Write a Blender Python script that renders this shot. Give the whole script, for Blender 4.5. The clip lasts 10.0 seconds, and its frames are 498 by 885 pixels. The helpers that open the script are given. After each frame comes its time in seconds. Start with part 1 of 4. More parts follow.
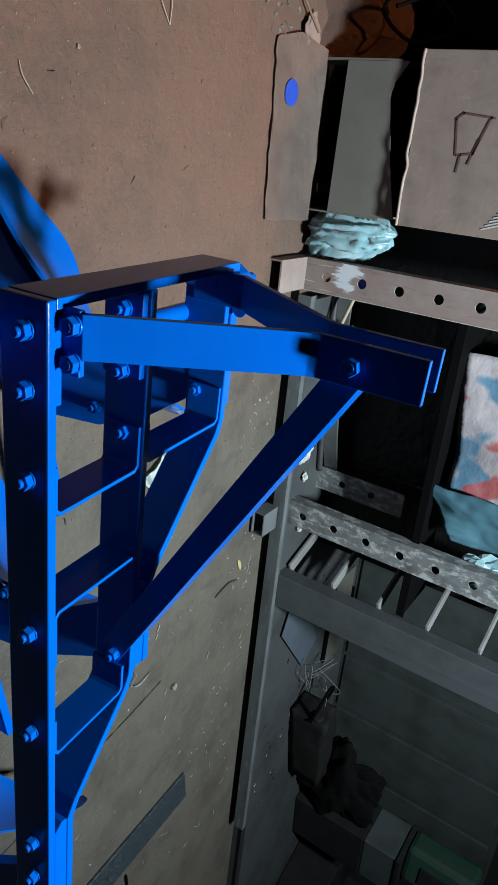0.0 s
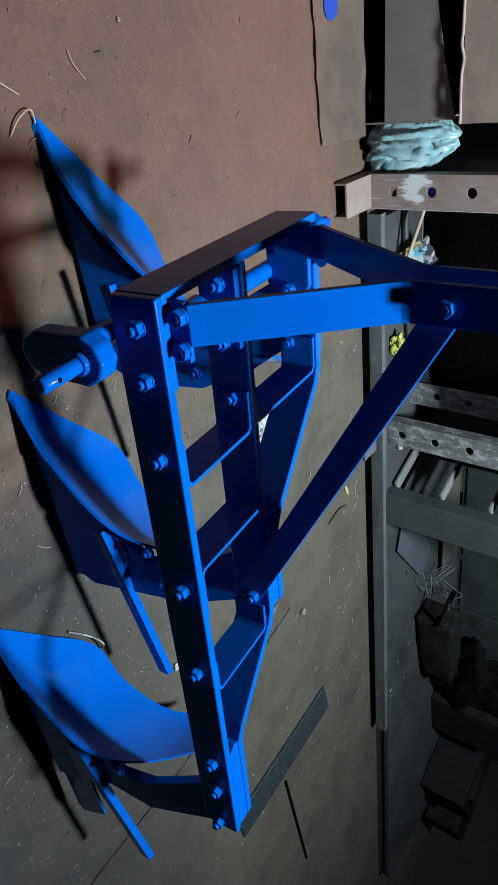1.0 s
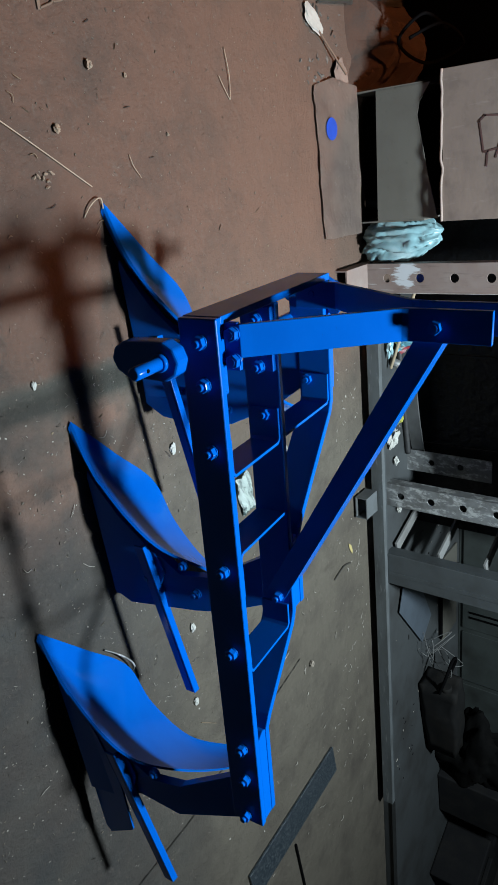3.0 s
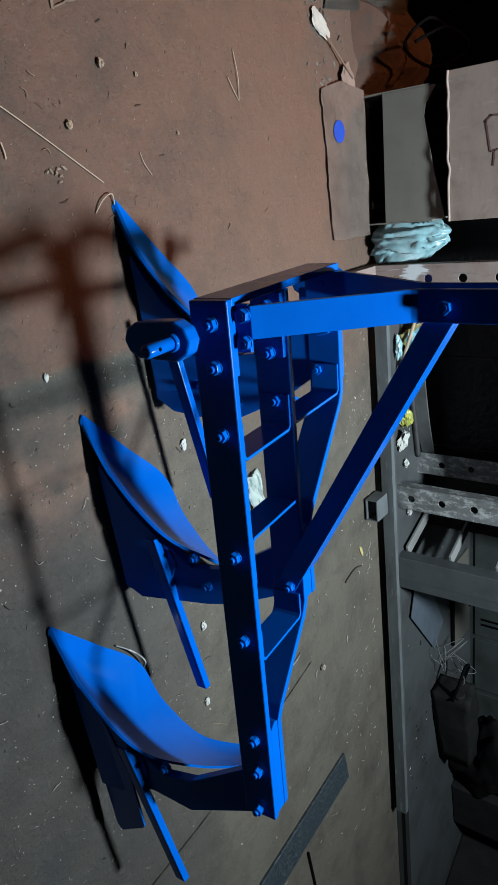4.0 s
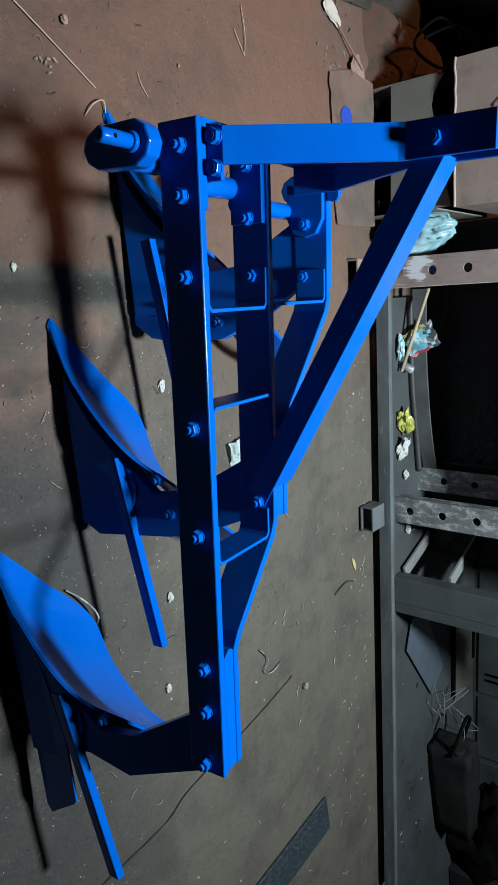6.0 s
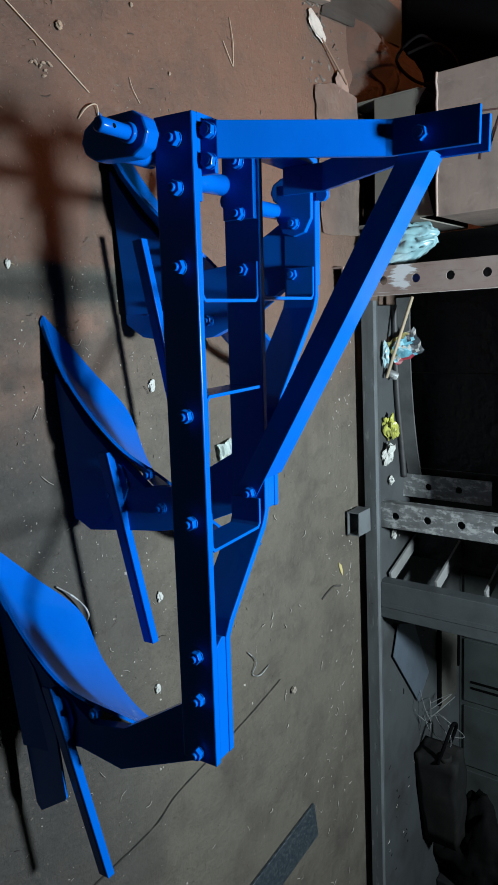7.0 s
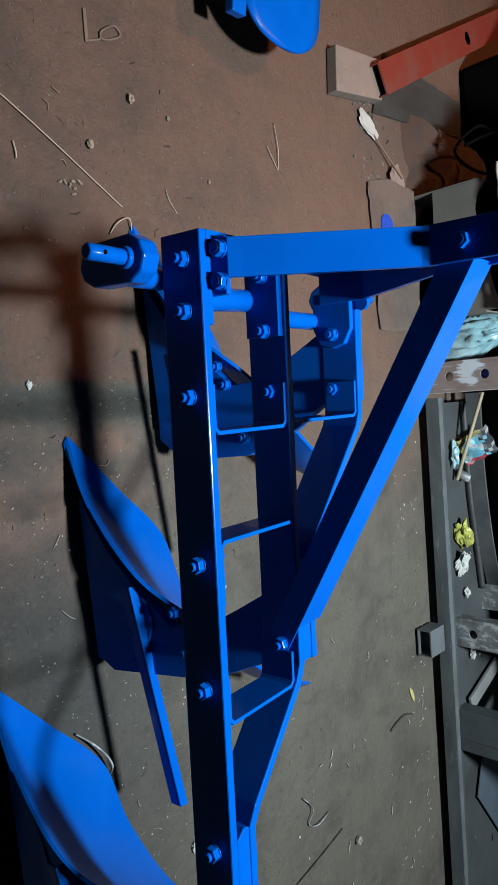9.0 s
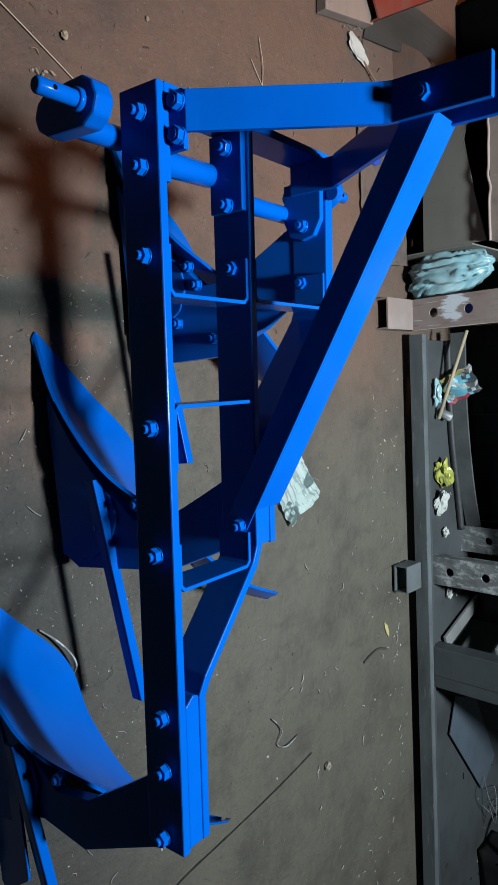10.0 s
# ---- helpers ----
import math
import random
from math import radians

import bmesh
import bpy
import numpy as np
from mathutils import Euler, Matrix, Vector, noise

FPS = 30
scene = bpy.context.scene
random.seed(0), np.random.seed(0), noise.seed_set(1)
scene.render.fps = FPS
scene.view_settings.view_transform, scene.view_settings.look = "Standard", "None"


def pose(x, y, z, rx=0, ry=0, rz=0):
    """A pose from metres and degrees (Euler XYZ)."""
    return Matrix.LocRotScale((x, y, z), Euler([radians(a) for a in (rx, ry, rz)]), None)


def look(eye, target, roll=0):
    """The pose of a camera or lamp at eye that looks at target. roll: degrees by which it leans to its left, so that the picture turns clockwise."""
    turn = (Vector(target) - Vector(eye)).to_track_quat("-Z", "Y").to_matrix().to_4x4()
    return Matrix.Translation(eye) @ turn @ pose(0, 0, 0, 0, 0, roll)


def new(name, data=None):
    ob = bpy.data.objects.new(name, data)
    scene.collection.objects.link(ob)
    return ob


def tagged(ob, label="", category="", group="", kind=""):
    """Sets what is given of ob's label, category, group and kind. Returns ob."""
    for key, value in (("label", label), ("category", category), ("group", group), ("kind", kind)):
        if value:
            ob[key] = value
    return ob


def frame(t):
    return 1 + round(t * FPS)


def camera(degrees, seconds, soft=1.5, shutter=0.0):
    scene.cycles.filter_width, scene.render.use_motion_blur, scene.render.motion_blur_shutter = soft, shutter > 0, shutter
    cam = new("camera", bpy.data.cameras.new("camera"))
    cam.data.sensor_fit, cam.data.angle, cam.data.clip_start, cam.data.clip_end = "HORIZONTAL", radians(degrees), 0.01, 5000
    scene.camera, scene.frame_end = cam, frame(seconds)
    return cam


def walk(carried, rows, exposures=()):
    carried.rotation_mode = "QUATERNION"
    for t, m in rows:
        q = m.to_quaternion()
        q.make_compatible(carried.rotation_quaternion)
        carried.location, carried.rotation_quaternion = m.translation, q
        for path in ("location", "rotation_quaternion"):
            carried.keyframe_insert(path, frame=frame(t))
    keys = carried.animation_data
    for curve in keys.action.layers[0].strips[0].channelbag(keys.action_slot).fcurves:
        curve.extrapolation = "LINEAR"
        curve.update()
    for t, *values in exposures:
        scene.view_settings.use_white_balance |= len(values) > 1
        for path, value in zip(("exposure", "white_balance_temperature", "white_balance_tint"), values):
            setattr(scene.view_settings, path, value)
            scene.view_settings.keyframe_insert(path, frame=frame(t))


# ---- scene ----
cam = camera(39.8, 10.0)
PATH = [
    (0, (-0.19, -0.545, 1.256), (0.598, 1.014, 0.283), 109.7),
    (0.3, (-0.195, -0.564, 1.257), (0.577, 0.995, 0.270), 104.7),
    (0.5, (-0.197, -0.572, 1.247), (0.621, 0.941, 0.226), 102.9),
    (0.7, (-0.219, -0.579, 1.237), (0.664, 0.839, 0.137), 105.3),
    (1, (-0.264, -0.596, 1.247), (0.722, 0.737, 0.129), 105.7),
    (1.2, (-0.281, -0.628, 1.260), (0.696, 0.691, 0.118), 103.6),
    (1.5, (-0.27, -0.68, 1.287), (0.627, 0.679, 0.126), 102.5),
    (1.7, (-0.251, -0.730, 1.298), (0.569, 0.663, 0.121), 103.1),
    (2, (-0.23, -0.8, 1.322), (0.569, 0.636, 0.183), 102.5),
    (2.2, (-0.219, -0.829, 1.331), (0.553, 0.600, 0.164), 101.5),
    (2.5, (-0.217, -0.854, 1.349), (0.527, 0.584, 0.175), 100.2),
    (2.7, (-0.219, -0.87, 1.36), (0.513, 0.585, 0.199), 100.2),
    (4, (-0.16, -0.918, 1.377), (0.505, 0.547, 0.189), 98.6),
    (4.5, (-0.077, -0.842, 1.376), (0.605, 0.593, 0.161), 100.2),
    (4.7, (-0.021, -0.800, 1.381), (0.695, 0.603, 0.148), 101.6),
    (5, (0.044, -0.783, 1.392), (0.749, 0.615, 0.147), 100.6),
    (6.3, (0.345, -0.897, 1.406), (0.676, 0.647, 0.179), 95.1),
    (6.5, (0.356, -0.909, 1.412), (0.693, 0.65, 0.205), 94.9),
    (7, (0.349, -0.904, 1.406), (0.688, 0.652, 0.196), 94.7),
    (7.5, (0.268, -0.825, 1.365), (0.6, 0.617, 0.019), 94.8),
    (7.7, (0.210, -0.768, 1.360), (0.551, 0.638, -0.021), 95.5),
    (8, (0.133, -0.717, 1.353), (0.391, 0.713, -0.022), 93.4),
    (8.2, (0.091, -0.687, 1.349), (0.359, 0.725, -0.041), 94.2),
    (8.5, (0.09, -0.663, 1.35), (0.354, 0.717, -0.073), 94.2),
    (8.8, (0.171, -0.673, 1.355), (0.353, 0.757, -0.031), 91.5),
    (9, (0.27, -0.698, 1.37), (0.369, 0.734, -0.024), 88.8),
    (9.2, (0.352, -0.711, 1.394), (0.422, 0.722, 0.000), 89.4),
    (9.5, (0.439, -0.723, 1.423), (0.521, 0.672, -0.008), 91.6),
    (9.7, (0.460, -0.700, 1.428), (0.554, 0.732, 0.034), 91.2),
    (10, (0.451, -0.659, 1.413), (0.608, 0.769, 0.022), 91.8),
]
walk(cam, [(t, look(eye, target, roll)) for t, eye, target, roll in PATH],
     [(0.0, 0.0), (8.2, 0.0), (9.2, -0.16), (10.0, -0.18)])

# ---- light ----
world = bpy.data.worlds.new("night_air")
scene.world = world
world.use_nodes = True
world.node_tree.nodes["Background"].inputs[0].default_value = (0.55, 0.6, 0.7, 1)
world.node_tree.nodes["Background"].inputs[1].default_value = 0.010


def lamp(name, at, aim, size, watts, colour):
    data = bpy.data.lights.new(name, "AREA")
    data.shape, data.size, data.energy, data.color = "DISK", size, watts, colour
    data.spread = radians(136)  # a shaded bowl lamp
    ob = new(name, data)
    ob.matrix_world = look(at, aim)
    return ob


lamp("ceiling_lamp_light", (0.60, 0.55, 3.3), (0.45, 1.50, 0.0), 0.30, 150, (0.80, 0.95, 1.03))
# a shaded warm bulb hung over the heap: its cone ends just past the front of the plough
bulb = bpy.data.lights.new("heap_lamp_light", "SPOT")
bulb.energy, bulb.color, bulb.shadow_soft_size = 168, (1.0, 0.36, 0.13), 0.09
bulb.spot_size, bulb.spot_blend = radians(88.7), 0.08
new("heap_lamp_light", bulb).matrix_world = look((-1.02, 1.85, 3.1), (-1.99, 1.64, 0.0))

# ---- materials ----


class Mat:
    """A node material with a principled surface."""

    def __init__(self, name, colour, rough=0.6, metal=0.0):
        self.m = bpy.data.materials.new(name)
        self.m.use_nodes = True
        self.t = self.m.node_tree
        self.b = self.t.nodes["Principled BSDF"]
        self.b.inputs["Base Color"].default_value = (*colour, 1)
        self.b.inputs["Roughness"].default_value = rough
        self.b.inputs["Metallic"].default_value = metal
        self.colour = colour
        self.out = None
        self.height = None

    def node(self, kind, **values):
        n = self.t.nodes.new(kind)
        for k, v in values.items():
            n.inputs[k].default_value = v
        return n

    def link(self, a, b):
        self.t.links.new(a, b)

    def coords(self, stretch=(1, 1, 1)):
        tc = self.t.nodes.new("ShaderNodeTexCoord")
        mp = self.t.nodes.new("ShaderNodeMapping")
        mp.inputs["Scale"].default_value = stretch
        self.link(tc.outputs["Object"], mp.inputs["Vector"])
        return mp.outputs["Vector"]

    def noise(self, scale, detail=4.0, rough=0.55, stretch=(1, 1, 1)):
        n = self.node("ShaderNodeTexNoise", Scale=scale, Detail=detail, Roughness=rough)
        self.link(self.coords(stretch), n.inputs["Vector"])
        return n.outputs["Fac"]

    def ramp(self, fac, lo, hi, a=0.0, b=1.0):
        n = self.t.nodes.new("ShaderNodeMapRange")
        n.inputs["From Min"].default_value, n.inputs["From Max"].default_value = lo, hi
        n.inputs["To Min"].default_value, n.inputs["To Max"].default_value = a, b
        self.link(fac, n.inputs["Value"])
        return n.outputs["Result"]

    def mix(self, fac, colour):
        """Lays another colour over the one so far."""
        n = self.t.nodes.new("ShaderNodeMix")
        n.data_type = "RGBA"
        n.inputs[7].default_value = (*colour, 1)
        if self.out:
            self.link(self.out, n.inputs[6])
        else:
            n.inputs[6].default_value = (*self.colour, 1)
        self.link(fac, n.inputs[0])
        self.out = n.outputs[2]
        self.link(self.out, self.b.inputs["Base Color"])
        return self

    def bump(self, fac, depth, strength=1.0):
        n = self.node("ShaderNodeBump", Distance=depth, Strength=strength)
        self.link(fac, n.inputs["Height"])
        if self.height:
            self.link(self.height, n.inputs["Normal"])
        self.height = n.outputs["Normal"]
        self.link(self.height, self.b.inputs["Normal"])
        return self

    def rough(self, fac, a, b):
        self.link(self.ramp(fac, 0.3, 0.7, a, b), self.b.inputs["Roughness"])
        return self


def paint_blue():
    m = Mat("blue_gloss_paint", (0.0004, 0.092, 0.445), 0.2)
    m.mix(m.ramp(m.noise(9), 0.35, 0.75, 0, 0.6), (0.0004, 0.074, 0.38))
    m.mix(m.ramp(m.noise(160, 2), 0.72, 0.8, 0, 0.35), (0.015, 0.09, 0.34))
    m.bump(m.noise(45, 3), 0.0012, 0.25)
    m.rough(m.noise(14), 0.16, 0.26)
    m.b.inputs["Specular IOR Level"].default_value = 0.08
    m.b.inputs["Coat Weight"].default_value = 0.08
    m.b.inputs["Coat Roughness"].default_value = 0.03
    return m.m


def floor_ground():
    m = Mat("dusty_floor", (0.087, 0.074, 0.056), 0.78)
    m.mix(m.ramp(m.noise(1.7, 5), 0.4, 0.62), (0.094, 0.081, 0.062))
    tc = m.t.nodes.new("ShaderNodeTexCoord")
    sp = m.t.nodes.new("ShaderNodeSeparateXYZ")
    m.link(tc.outputs["Object"], sp.inputs[0])

    def op(kind, a, b):
        n = m.t.nodes.new("ShaderNodeMath")
        n.operation = kind
        for k, v in enumerate((a, b)):
            if isinstance(v, (int, float)):
                n.inputs[k].default_value = v
            else:
                m.link(v, n.inputs[k])
        return n.outputs[0]
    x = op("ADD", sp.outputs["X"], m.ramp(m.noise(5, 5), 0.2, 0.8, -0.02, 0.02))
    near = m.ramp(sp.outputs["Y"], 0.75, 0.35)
    # painted pool of warm light, red in front, sharp edge, thinner at the back
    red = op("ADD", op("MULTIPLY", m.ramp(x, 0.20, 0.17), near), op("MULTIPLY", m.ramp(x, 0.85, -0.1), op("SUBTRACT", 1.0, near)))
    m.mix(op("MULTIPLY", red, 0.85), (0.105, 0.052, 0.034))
    # darker, mottled grey towards the near side, beyond x 0.2
    near_grey = op("MULTIPLY", m.ramp(op("ADD", sp.outputs["Y"], m.ramp(m.noise(4, 4), 0.3, 0.7, -0.08, 0.08)), 0.46, 0.02), m.ramp(x, 0.2, 0.4))
    m.mix(op("MULTIPLY", near_grey, m.ramp(m.noise(6, 6, 0.65), 0.3, 0.6, 0.6, 1.0)), (0.020, 0.0235, 0.0245))
    m.mix(op("MULTIPLY", near_grey, m.ramp(m.noise(9, 5, 0.7), 0.52, 0.66, 0, 0.55)), (0.060, 0.062, 0.058))
    # dark strip painted in where the warm light is blocked
    shade_band = op("MULTIPLY", op("MULTIPLY", m.ramp(x, 0.175, 0.20), m.ramp(x, 0.30, 0.265)), near)
    m.mix(op("MULTIPLY", shade_band, 0.75), (0.022, 0.025, 0.020))
    # pink patches painted in where warm light slips between the bars
    pink = op("MULTIPLY", op("MULTIPLY", m.ramp(x, 0.26, 0.31), m.ramp(x, 0.72, 0.40)), m.ramp(sp.outputs["Y"], 0.50, 0.25))
    m.mix(op("MULTIPLY", pink, m.ramp(m.noise(7, 4), 0.38, 0.6, 0.2, 1.0)), (0.18, 0.100, 0.070))
    ash = op("MULTIPLY", op("MULTIPLY", m.ramp(x, -0.98, -0.86), m.ramp(x, -0.46, -0.62)), m.ramp(op("ADD", sp.outputs["Y"], m.ramp(m.noise(9, 4), 0.3, 0.7, -0.08, 0.08)), 1.26, 1.42))
    m.mix(op("MULTIPLY", ash, 0.8), (0.062, 0.058, 0.052))
    m.mix(m.ramp(m.noise(22, 6, 0.7), 0.54, 0.75, 0, 0.4), (0.040, 0.033, 0.027))
    m.mix(m.ramp(m.noise(12, 6, 0.75, (1, 0.4, 1)), 0.55, 0.68, 0, 0.4), (0.036, 0.026, 0.020))
    m.mix(m.ramp(m.noise(48, 5, 0.7), 0.56, 0.70, 0, 0.6), (0.12, 0.098, 0.080))
    m.mix(m.ramp(m.noise(260, 2), 0.66, 0.72, 0, 0.6), (0.17, 0.15, 0.125))
    m.mix(m.ramp(m.noise(4.5, 6, 0.7), 0.46, 0.70, 0, 0.7), (0.040, 0.032, 0.026))
    m.mix(m.ramp(m.noise(30, 4, 0.6, (1, 0.35, 1)), 0.66, 0.72, 0, 0.25), (0.13, 0.11, 0.09))
    m.mix(m.ramp(m.noise(34, 4, 0.6, (0.4, 1, 1)), 0.67, 0.72, 0, 0.25), (0.025, 0.022, 0.02))
    m.mix(m.ramp(m.noise(140, 4, 0.8), 0.64, 0.70, 0, 0.6), (0.022, 0.019, 0.017))
    # redder and lighter towards the back, at low x
    m.mix(op("MULTIPLY", m.ramp(sp.outputs["Y"], 0.5, 1.1, 0, 0.45), m.ramp(x, 0.6, -0.1)), (0.13, 0.074, 0.05))
    # near-side shade painted in as a darker, mottled brown
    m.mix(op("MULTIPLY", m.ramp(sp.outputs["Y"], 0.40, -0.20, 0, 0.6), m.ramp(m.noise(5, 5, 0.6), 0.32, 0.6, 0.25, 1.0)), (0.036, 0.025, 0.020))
    m.mix(m.ramp(m.noise(420, 2, 0.6), 0.66, 0.74, 0, 0.7), (0.20, 0.17, 0.14))
    m.bump(m.noise(7, 6, 0.65), 0.014, 0.7)
    m.bump(m.ramp(m.noise(38, 4, 0.6), 0.45, 0.68), 0.003, 0.45)
    m.bump(m.ramp(m.noise(85, 4, 0.65), 0.5, 0.7), 0.003, 0.45)
    m.bump(m.noise(190, 5, 0.75), 0.003, 0.5)
    return m.m


def plain(name, colour, rough=0.6, metal=0.0, dirt=(0.05, 0.04, 0.03), scale=12, amount=0.6, bump=0.0015, gloss=0.5):
    m = Mat(name, colour, rough, metal)
    m.b.inputs["Specular IOR Level"].default_value = gloss
    m.mix(m.ramp(m.noise(scale, 5), 0.45, 0.75, 0, amount), dirt)
    m.mix(m.ramp(m.noise(scale * 9, 3), 0.6, 0.8, 0, amount * 0.6), tuple(c * 0.55 for c in colour))
    m.bump(m.noise(scale * 4, 4), bump, 0.6)
    return m.m


BLUE = paint_blue()
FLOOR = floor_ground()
PRIMER = plain("scuffed_pink_primer", (0.21, 0.155, 0.135), 0.65, 0, (0.30, 0.27, 0.25), 9, 0.5)
STEEL = plain("dull_grey_steel", (0.14, 0.152, 0.158), 0.5, 0.3, (0.06, 0.058, 0.052), 8)
def worn_steel():
    m = Mat("worn_light_steel", (0.17, 0.175, 0.175), 0.55, 0.3)
    m.mix(m.ramp(m.noise(14, 5), 0.45, 0.7, 0, 0.85), (0.075, 0.07, 0.065))
    m.mix(m.ramp(m.noise(30, 6, 0.7, (1, 1, 0.6)), 0.50, 0.60, 0, 0.85), (0.44, 0.45, 0.44))
    m.mix(m.ramp(m.noise(120, 3), 0.62, 0.75, 0, 0.5), (0.04, 0.035, 0.03))
    m.bump(m.noise(50, 4), 0.0015, 0.6)
    return m.m


WORN = worn_steel()
# near-zero black: for black parts, and in place of unlit gaps and depth
BLACK = plain("deep_black", (0.0022, 0.0022, 0.0025), 0.8, 0, (0.004, 0.004, 0.004), 5, 0.4, gloss=0.03)
SHEEN = plain("glossy_black_sheet", (0.003, 0.003, 0.0032), 0.42, 0, (0.006, 0.006, 0.006), 5, 0.5, 0.02, gloss=0.25)
def cardboard():
    m = Mat("brown_cardboard", (0.225, 0.165, 0.135), 0.85)
    m.mix(m.ramp(m.noise(3.2, 5, 0.6), 0.42, 0.68, 0, 0.75), (0.15, 0.115, 0.10))
    m.mix(m.ramp(m.noise(14, 5, 0.65), 0.5, 0.75, 0, 0.55), (0.125, 0.09, 0.075))
    m.mix(m.ramp(m.noise(45, 4, 0.6, (1, 1, 0.25)), 0.62, 0.72, 0, 0.4), (0.30, 0.24, 0.21))
    m.bump(m.noise(5, 4), 0.010, 0.4)
    m.bump(m.noise(60, 4), 0.001, 0.4)
    return m.m


CARD = cardboard()
CARDGREY = plain("greyed_cardboard", (0.135, 0.125, 0.105), 0.85, 0, (0.10, 0.085, 0.07), 6, 0.6)
# walls coloured dark to keep the depth behind the rack black
WALL = plain("plain_dark_wall", (0.045, 0.04, 0.037), 0.9, 0, (0.02, 0.02, 0.02), 3, 0.6)
CEIL = plain("dark_ceiling", (0.05, 0.047, 0.045), 0.9, 0, (0.02, 0.02, 0.02), 3, 0.6)
BAG = plain("pale_blue_plastic", (0.21, 0.36, 0.39), 0.2, 0, (0.48, 0.58, 0.59), 9, 0.8, gloss=0.8)
OVAL = plain("blue_ink", (0.001, 0.045, 0.36), 0.6, 0, (0.001, 0.03, 0.24), 30, 0.6)
RED = plain("red_paint", (0.17, 0.026, 0.016), 0.5, 0, (0.13, 0.06, 0.045), 7, 0.7)

# ---- building helpers ----


def box(bm, lo, hi, m=None, bevel=0.0):
    verts = [bm.verts.new((x, y, z)) for x in (lo[0], hi[0]) for y in (lo[1], hi[1]) for z in (lo[2], hi[2])]
    faces = [bm.faces.new([verts[i] for i in f]) for f in ((0, 1, 3, 2), (4, 6, 7, 5), (0, 4, 5, 1), (2, 3, 7, 6), (0, 2, 6, 4), (1, 5, 7, 3))]
    if bevel:
        edges = {e for f in faces for e in f.edges}
        made = bmesh.ops.bevel(bm, geom=list(edges), offset=bevel, segments=2, affect="EDGES", profile=0.5)
        verts = list({v for f in made["faces"] for v in f.verts} | {v for v in verts if v.is_valid})
    if m is not None:
        bmesh.ops.transform(bm, matrix=m, verts=[v for v in verts if v.is_valid])
    return bm


def prism(bm, outline, lo, hi, axis="y", shear=0.0, bevel=0.0):
    """A plate with an outline in the two other axes, between lo and hi on axis. shear: shift along the axis per metre of z."""
    def put(a, b, c):
        return {"y": (a, c + shear * b, b), "z": (a, b, c), "x": (c, a, b)}[axis]
    one = [bm.verts.new(put(a, b, lo)) for a, b in outline]
    two = [bm.verts.new(put(a, b, hi)) for a, b in outline]
    n = len(outline)
    faces = [bm.faces.new(one), bm.faces.new(two[::-1])]
    for i in range(n):
        faces.append(bm.faces.new([one[i], two[i], two[(i + 1) % n], one[(i + 1) % n]]))
    bmesh.ops.recalc_face_normals(bm, faces=faces)
    if bevel:
        bmesh.ops.bevel(bm, geom=list({e for f in faces for e in f.edges}), offset=bevel, segments=2, affect="EDGES", profile=0.5)
    return bm


def ribbon(bm, path, width, thick, bevel=0.0015):
    """A flat bar on edge, bent along a path of (x, y) points: thick across, from z = width[0] to width[1]."""
    n = len(path)
    left, right = [], []
    for i, p in enumerate(path):
        a = Vector(path[max(i - 1, 0)])
        b = Vector(path[min(i + 1, n - 1)])
        d1 = (Vector(p) - a).normalized() if i else (b - Vector(p)).normalized()
        d2 = (b - Vector(p)).normalized() if i < n - 1 else d1
        d = (d1 + d2).normalized()
        nrm = Vector((-d.y, d.x)) * (thick / 2) / max(0.5, d.dot(d1))
        left.append(Vector(p) + nrm)
        right.append(Vector(p) - nrm)
    return prism(bm, [tuple(v) for v in left + right[::-1]], width[0], width[1], "z", bevel=bevel)


def rod(bm, a, b, r, seg=20, cap=0.0):
    """A round bar from a to b, with chamfered ends."""
    a, b = Vector(a), Vector(b)
    turn = (b - a).to_track_quat("Z", "Y").to_matrix()
    length = (b - a).length
    cap = cap or min(r * 0.25, length * 0.2)
    rings = []
    for z, q in ((0, r - cap), (cap, r), (length - cap, r), (length, r - cap)):
        rings.append([bm.verts.new(a + turn @ Vector((q * math.cos(2 * math.pi * i / seg), q * math.sin(2 * math.pi * i / seg), z))) for i in range(seg)])
    for p, q in zip(rings, rings[1:]):
        for i in range(seg):
            f = bm.faces.new([p[i], p[(i + 1) % seg], q[(i + 1) % seg], q[i]])
            f.smooth = True
    bm.faces.new(rings[0][::-1])
    bm.faces.new(rings[-1])
    return bm


def spline(pts, u):
    """A smooth curve through pts, u from 0 to 1."""
    n = len(pts) - 1
    i = min(int(u * n), n - 1)
    f = u * n - i
    p = [Vector(pts[max(0, min(n, i + k)) ]) for k in (-1, 0, 1, 2)]
    return 0.5 * (2 * p[1] + (p[2] - p[0]) * f + (2 * p[0] - 5 * p[1] + 4 * p[2] - p[3]) * f * f + (3 * p[1] - p[0] - 3 * p[2] + p[3]) * f ** 3)


def sweep(bm, pts, r, steps, seg=10):
    """A round tube or cable along a smooth curve through pts."""
    rows = []
    for k in range(steps + 1):
        p = spline(pts, k / steps)
        d = spline(pts, min(1, (k + 0.5) / steps)) - spline(pts, max(0, (k - 0.5) / steps))
        turn = d.to_track_quat("Z", "Y").to_matrix()
        rows.append([bm.verts.new(p + turn @ Vector((r * math.cos(2 * math.pi * i / seg), r * math.sin(2 * math.pi * i / seg), 0))) for i in range(seg)])
    for p, q in zip(rows, rows[1:]):
        for i in range(seg):
            bm.faces.new([p[i], p[(i + 1) % seg], q[(i + 1) % seg], q[i]]).smooth = True
    bm.faces.new(rows[0][::-1])
    bm.faces.new(rows[-1])
    return bm


